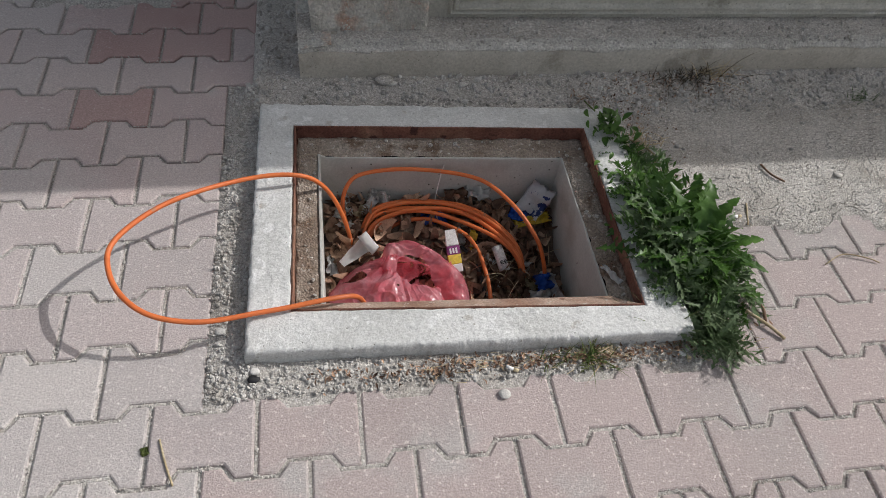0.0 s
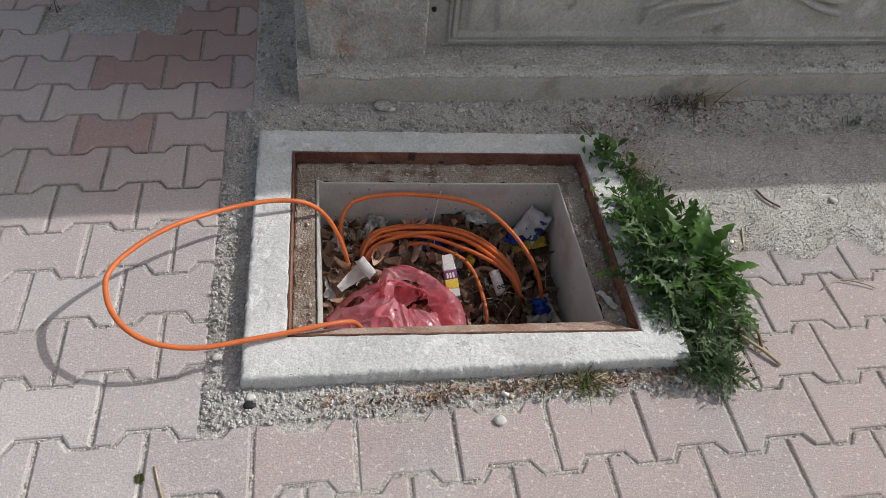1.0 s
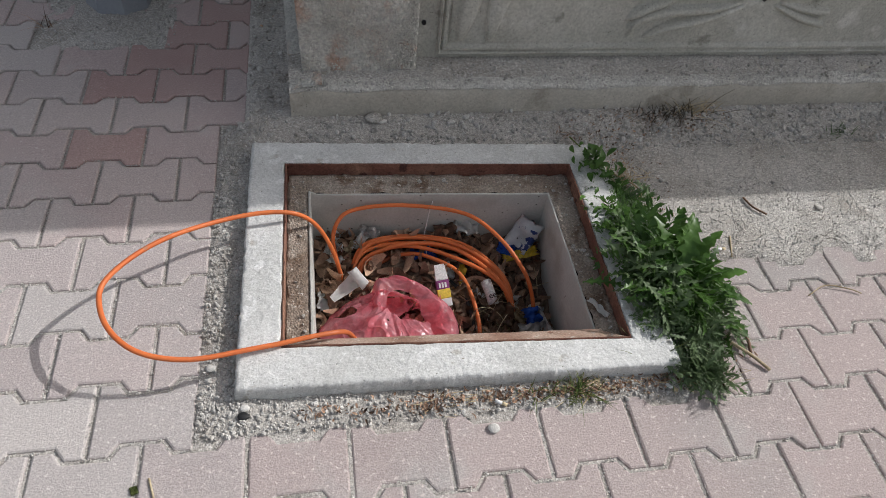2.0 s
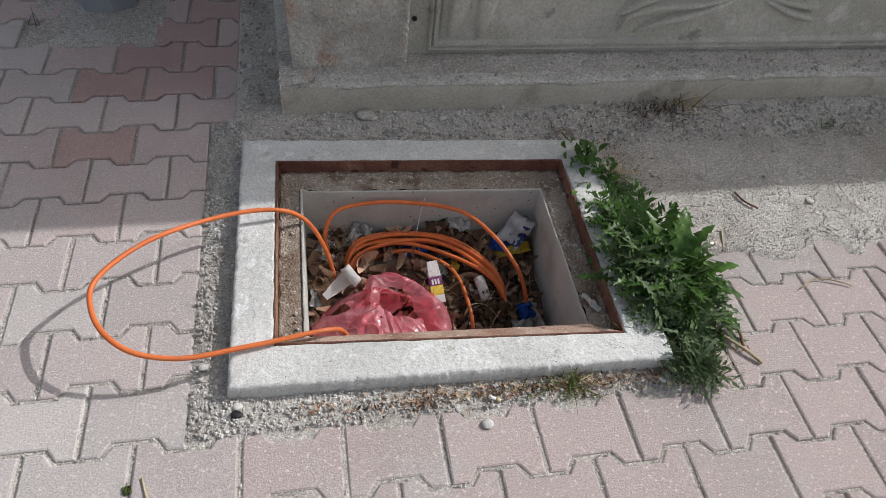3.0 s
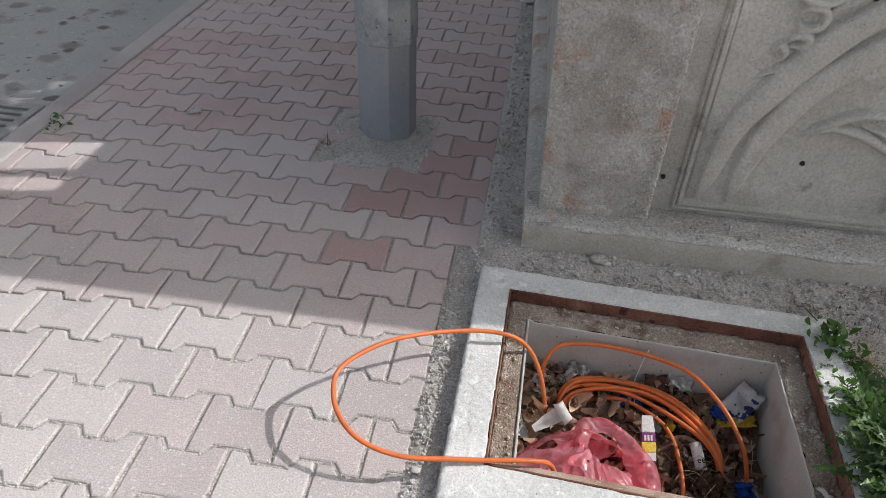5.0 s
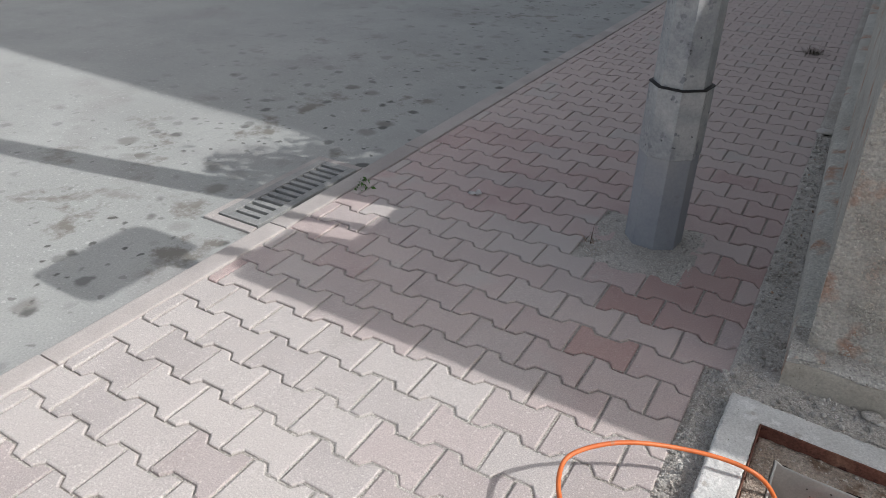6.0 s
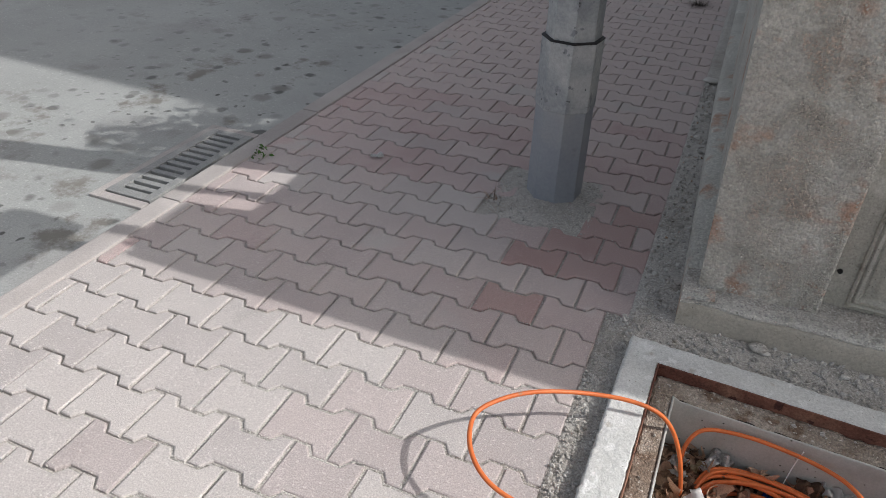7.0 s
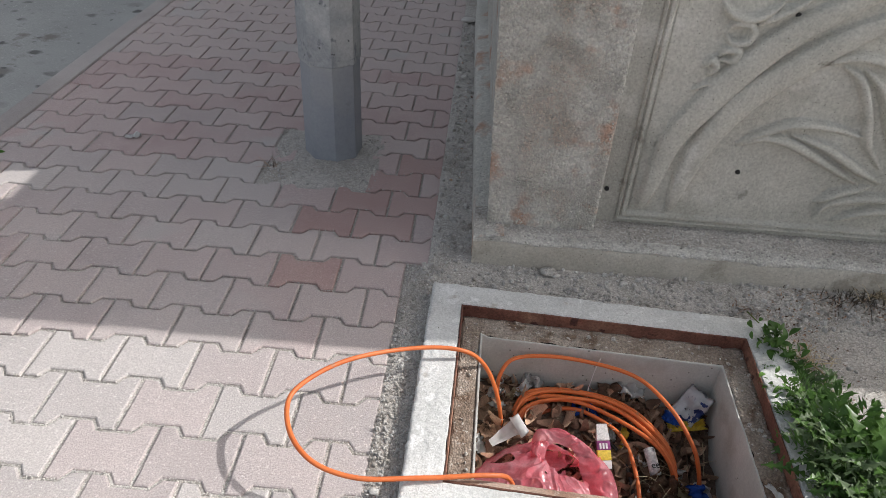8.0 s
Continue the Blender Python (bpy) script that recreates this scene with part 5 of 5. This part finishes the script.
for x, y, z, rx, ry, rz, s_ in ((-.03, .00, .03, 10, -42, 60, 1.05), (.02, .03, .02, -15, -38, 35, .85), (.02, -.02, .02, 8, -30, -8, .8), (.02, -.05, .01, -10, -18, -30, .8), (-.05, .03, .03, 20, -48, 105, .9), (-.04, -.05, .02, 5, -30, 200, .8)):
    ob = new("lobed_leaf", LEAVES[0])
    ob.parent = big
    ob.matrix_basis = pose(x, y, z, rx, ry, rz) @ Matrix.Diagonal((s_, s_, s_, 1))


def tuft(x, y, n, L, material, label, category, seed, spread=.02):
    bm = bmesh.new()
    r = random.Random(seed)
    for k in range(n):
        a, up, l = r.uniform(0, 6.28), r.uniform(.3, 1.3), L * r.uniform(.45, 1.1)
        p = Vector((r.gauss(0, spread), r.gauss(0, spread * .5), 0))
        d = Vector((math.cos(a), math.sin(a), 0))
        side = Vector((-d.y, d.x, 0)) * .0016
        rows = []
        for q in range(5):
            t = q / 4
            c = p + d * l * (t * math.cos(up) + .25 * t * t) + Vector((0, 0, l * (t * math.sin(up) - .35 * t * t)))
            rows.append([bm.verts.new(c - side * (1.05 - t)), bm.verts.new(c + side * (1.05 - t))])
        for u, v in zip(rows, rows[1:]):
            bm.faces.new((u[0], u[1], v[1], v[0]))
    ob = finish("grass_tuft", bm, material)
    ob.location = (x, y, ground_z(x, y))
    return tagged(ob, label, category, "grass tufts", "stuff")


tuft(.90, -.458, 60, .075, M_GRASS, "small green grass tuft in front of the concrete frame", "grass", 1)
tuft(.93, -.45, 30, .06, M_STRAW, "small dry grass tuft in front of the concrete frame", "grass", 2)
tuft(.82, -.452, 14, .05, M_GRASS, "sparse green grass blades beside the concrete frame", "grass", 3)
tuft(1.55, .49, 46, .11, M_STRAW, "dry brown grass tuft at the plinth", "grass", 4, .035)
tuft(1.44, .47, 110, .05, M_DEADWEED, "low dead weed at the plinth", "dry weed", 5, .05)
tuft(1.53, .475, 26, .16, M_DEADWEED, "tall dark dry stalks at the plinth", "dry weed", 12, .035)
tuft(1.13, .40, 30, .04, M_LEAF_DRY, "low dead weed behind the manhole", "dry weed", 6, .03)
tuft(2.03, .38, 40, .04, M_GREYGREEN, "low grey-green weed on the dirt", "weed", 7, .03)
tuft(1.23, .20, 70, .06, M_STRAW, "dry straw and stalks behind the weeds", "grass", 18, .04)
tuft(1.19, .10, 60, .05, M_STRAW, "dry grass among the weeds", "grass", 8, .03)
weed("small dark weed with broad leaves in a paver joint", [(-1.53, .95, 22, .75, (5,))], 14, (-1.53, .95, -.034))
tuft(-.05, 4.65, 160, .15, M_DEADWEED, "small dark dried weed on the pavement", "dry weed", 10, .03)
tuft(-.47, 1.02, 10, .09, M_LEAF_DRY, "thin dry weed beside the lamp post", "dry weed", 11, .01)
tuft(1.08, -.405, 12, .13, M_GRASS, "few long grass blades over the concrete frame", "grass", 12, .01)

# dead plant bits along the front of the frame
bm = bmesh.new()
rd = random.Random(41)
for k in range(620):
    x = rd.uniform(.55, 1.24) if k < 480 else rd.uniform(.3, .6)
    y = -.452 + rd.gauss(0, .012)
    if k > 590:
        x, y = rd.uniform(1.2, 1.36), rd.uniform(-.45, -.3)
    m = Matrix.Translation((x, y, .004 + rd.uniform(0, .006))) @ Euler((rd.gauss(0, .5), rd.gauss(0, .4), rd.uniform(0, 6.3))).to_matrix().to_4x4() @ Matrix.Scale(rd.uniform(.08, .24), 4)
    dry_leaf(bm, m, rd)
for k in range(800):
    x, y = rd.gauss(1.42, .12), rd.gauss(.445, .035)
    if y > .495 or k > 420:
        x, y = rd.gauss(1.23, .06), rd.uniform(.0, .42)
    if inside(SLAB, x, y, .0):
        continue
    m = Matrix.Translation((x, y, ground_z(x, y) + rd.uniform(.001, .006))) @ Euler((rd.gauss(0, .4), rd.gauss(0, .4), rd.uniform(0, 6.3))).to_matrix().to_4x4() @ Matrix.Scale(rd.uniform(.05, .17), 4)
    dry_leaf(bm, m, rd)
for k in range(70):
    x, y = rd.uniform(.178, .27), rd.uniform(.9, 2.6)
    m = Matrix.Translation((x, y, ground_z(x, y) + .004)) @ Euler((rd.gauss(0, .4), rd.gauss(0, .4), rd.uniform(0, 6.3))).to_matrix().to_4x4() @ Matrix.Scale(rd.uniform(.08, .2), 4)
    dry_leaf(bm, m, rd)
tagged(finish("plant_debris", bm, M_LEAF_DRY), "brown dead leaf bits along the foot of the concrete frame", "debris", kind="stuff")
bm = bmesh.new()
for k in range(120):
    x, y, a, L = rd.uniform(.55, 1.3), -.455 + rd.gauss(0, .014), rd.uniform(0, 6.3), rd.uniform(.01, .035)
    tube(bm, [Vector((x, y, .007)), Vector((x + L * math.cos(a), y + .4 * L * math.sin(a), .009 + rd.uniform(-.003, .004)))], .0007, 4)
tagged(finish("straw_bits", bm, M_STRAW), "short dry straw bits along the foot of the concrete frame", "debris", kind="stuff")


def stick(pts, r, material, label, category="twig"):
    bm = bmesh.new()
    tube(bm, spline(pts, 5), r, 6)
    return tagged(finish("twig", bm, material, smooth=True), label, category)


stick([(.023, -.553, .003), (.038, -.60, .004), (.055, -.645, .003)], .0022, M_STRAW, "pale straw stick lying on the pavers")
stick([(1.56, .10, .012), (1.57, .06, .014), (1.60, .03, .012)], .003, M_LEAF_DRY, "dark curved twig on the gravel")
stick([(1.58, -.25, .004), (1.64, -.225, .008), (1.70, -.24, .007), (1.73, -.255, .004)], .0017, M_STRAW, "thin curved straw on the pavers")
stick([(1.43, -.11, .006), (1.455, -.04, .009)], .0022, M_STRAW, "pale straw stick on the dirt")
stick([(1.30, -.36, .006), (1.34, -.41, .010), (1.37, -.45, .005)], .004, M_STRAW, "dry plant stalk beside the weed")
stick([(1.33, -.30, .006), (1.35, -.36, .010), (1.345, -.40, .005)], .004, M_LEAF_DRY, "dark dry plant stalk beside the weed")
stick([(1.20, .22, .015), (1.25, .15, .022), (1.24, .10, .018)], .0025, M_STRAW, "pale forked stalk on the dirt")
stick([(1.10, .345, .048), (1.12, .30, .047)], .0018, M_GRASS, "green stem lying on the frame")


def butt(x, y, az, label):
    b = thing("cigarette_butt", label, "cigarette butt", "cigarette butts", at=(x, y, ground_z(x, y) + .009))
    b.rotation_euler = (0, radians(8), radians(az))
    for name, a, c, m in (("paper", 0, .016, M_WHITE), ("filter", .0162, .028, M_STRAW)):
        bm = bmesh.new()
        tube(bm, [Vector((a, 0, 0)), Vector((c, 0, 0))], .0040, 10)
        part(name, bm, m, b, "", True)


butt(.712, -.463, -25, "white cigarette butt on the gravel")
butt(1.105, -.463, -35, "white cigarette butt among dead leaves")
butt(1.39, -.09, 10, "white cigarette butt beside the weed")
sheet("plastic_scrap", .06, .035, M_WHITE, (-1.06, 1.16, .001), (0, 0, 20), 30, .0045, label="thin clear plastic scrap on the pavers", category="plastic", group="street litter")
sheet("plastic_scrap", .014, .018, M_GRASS, (-.002, -.573, -.001), (0, 0, 20), 31, .0012, label="tiny green plastic scrap in a joint", category="plastic", group="street litter")
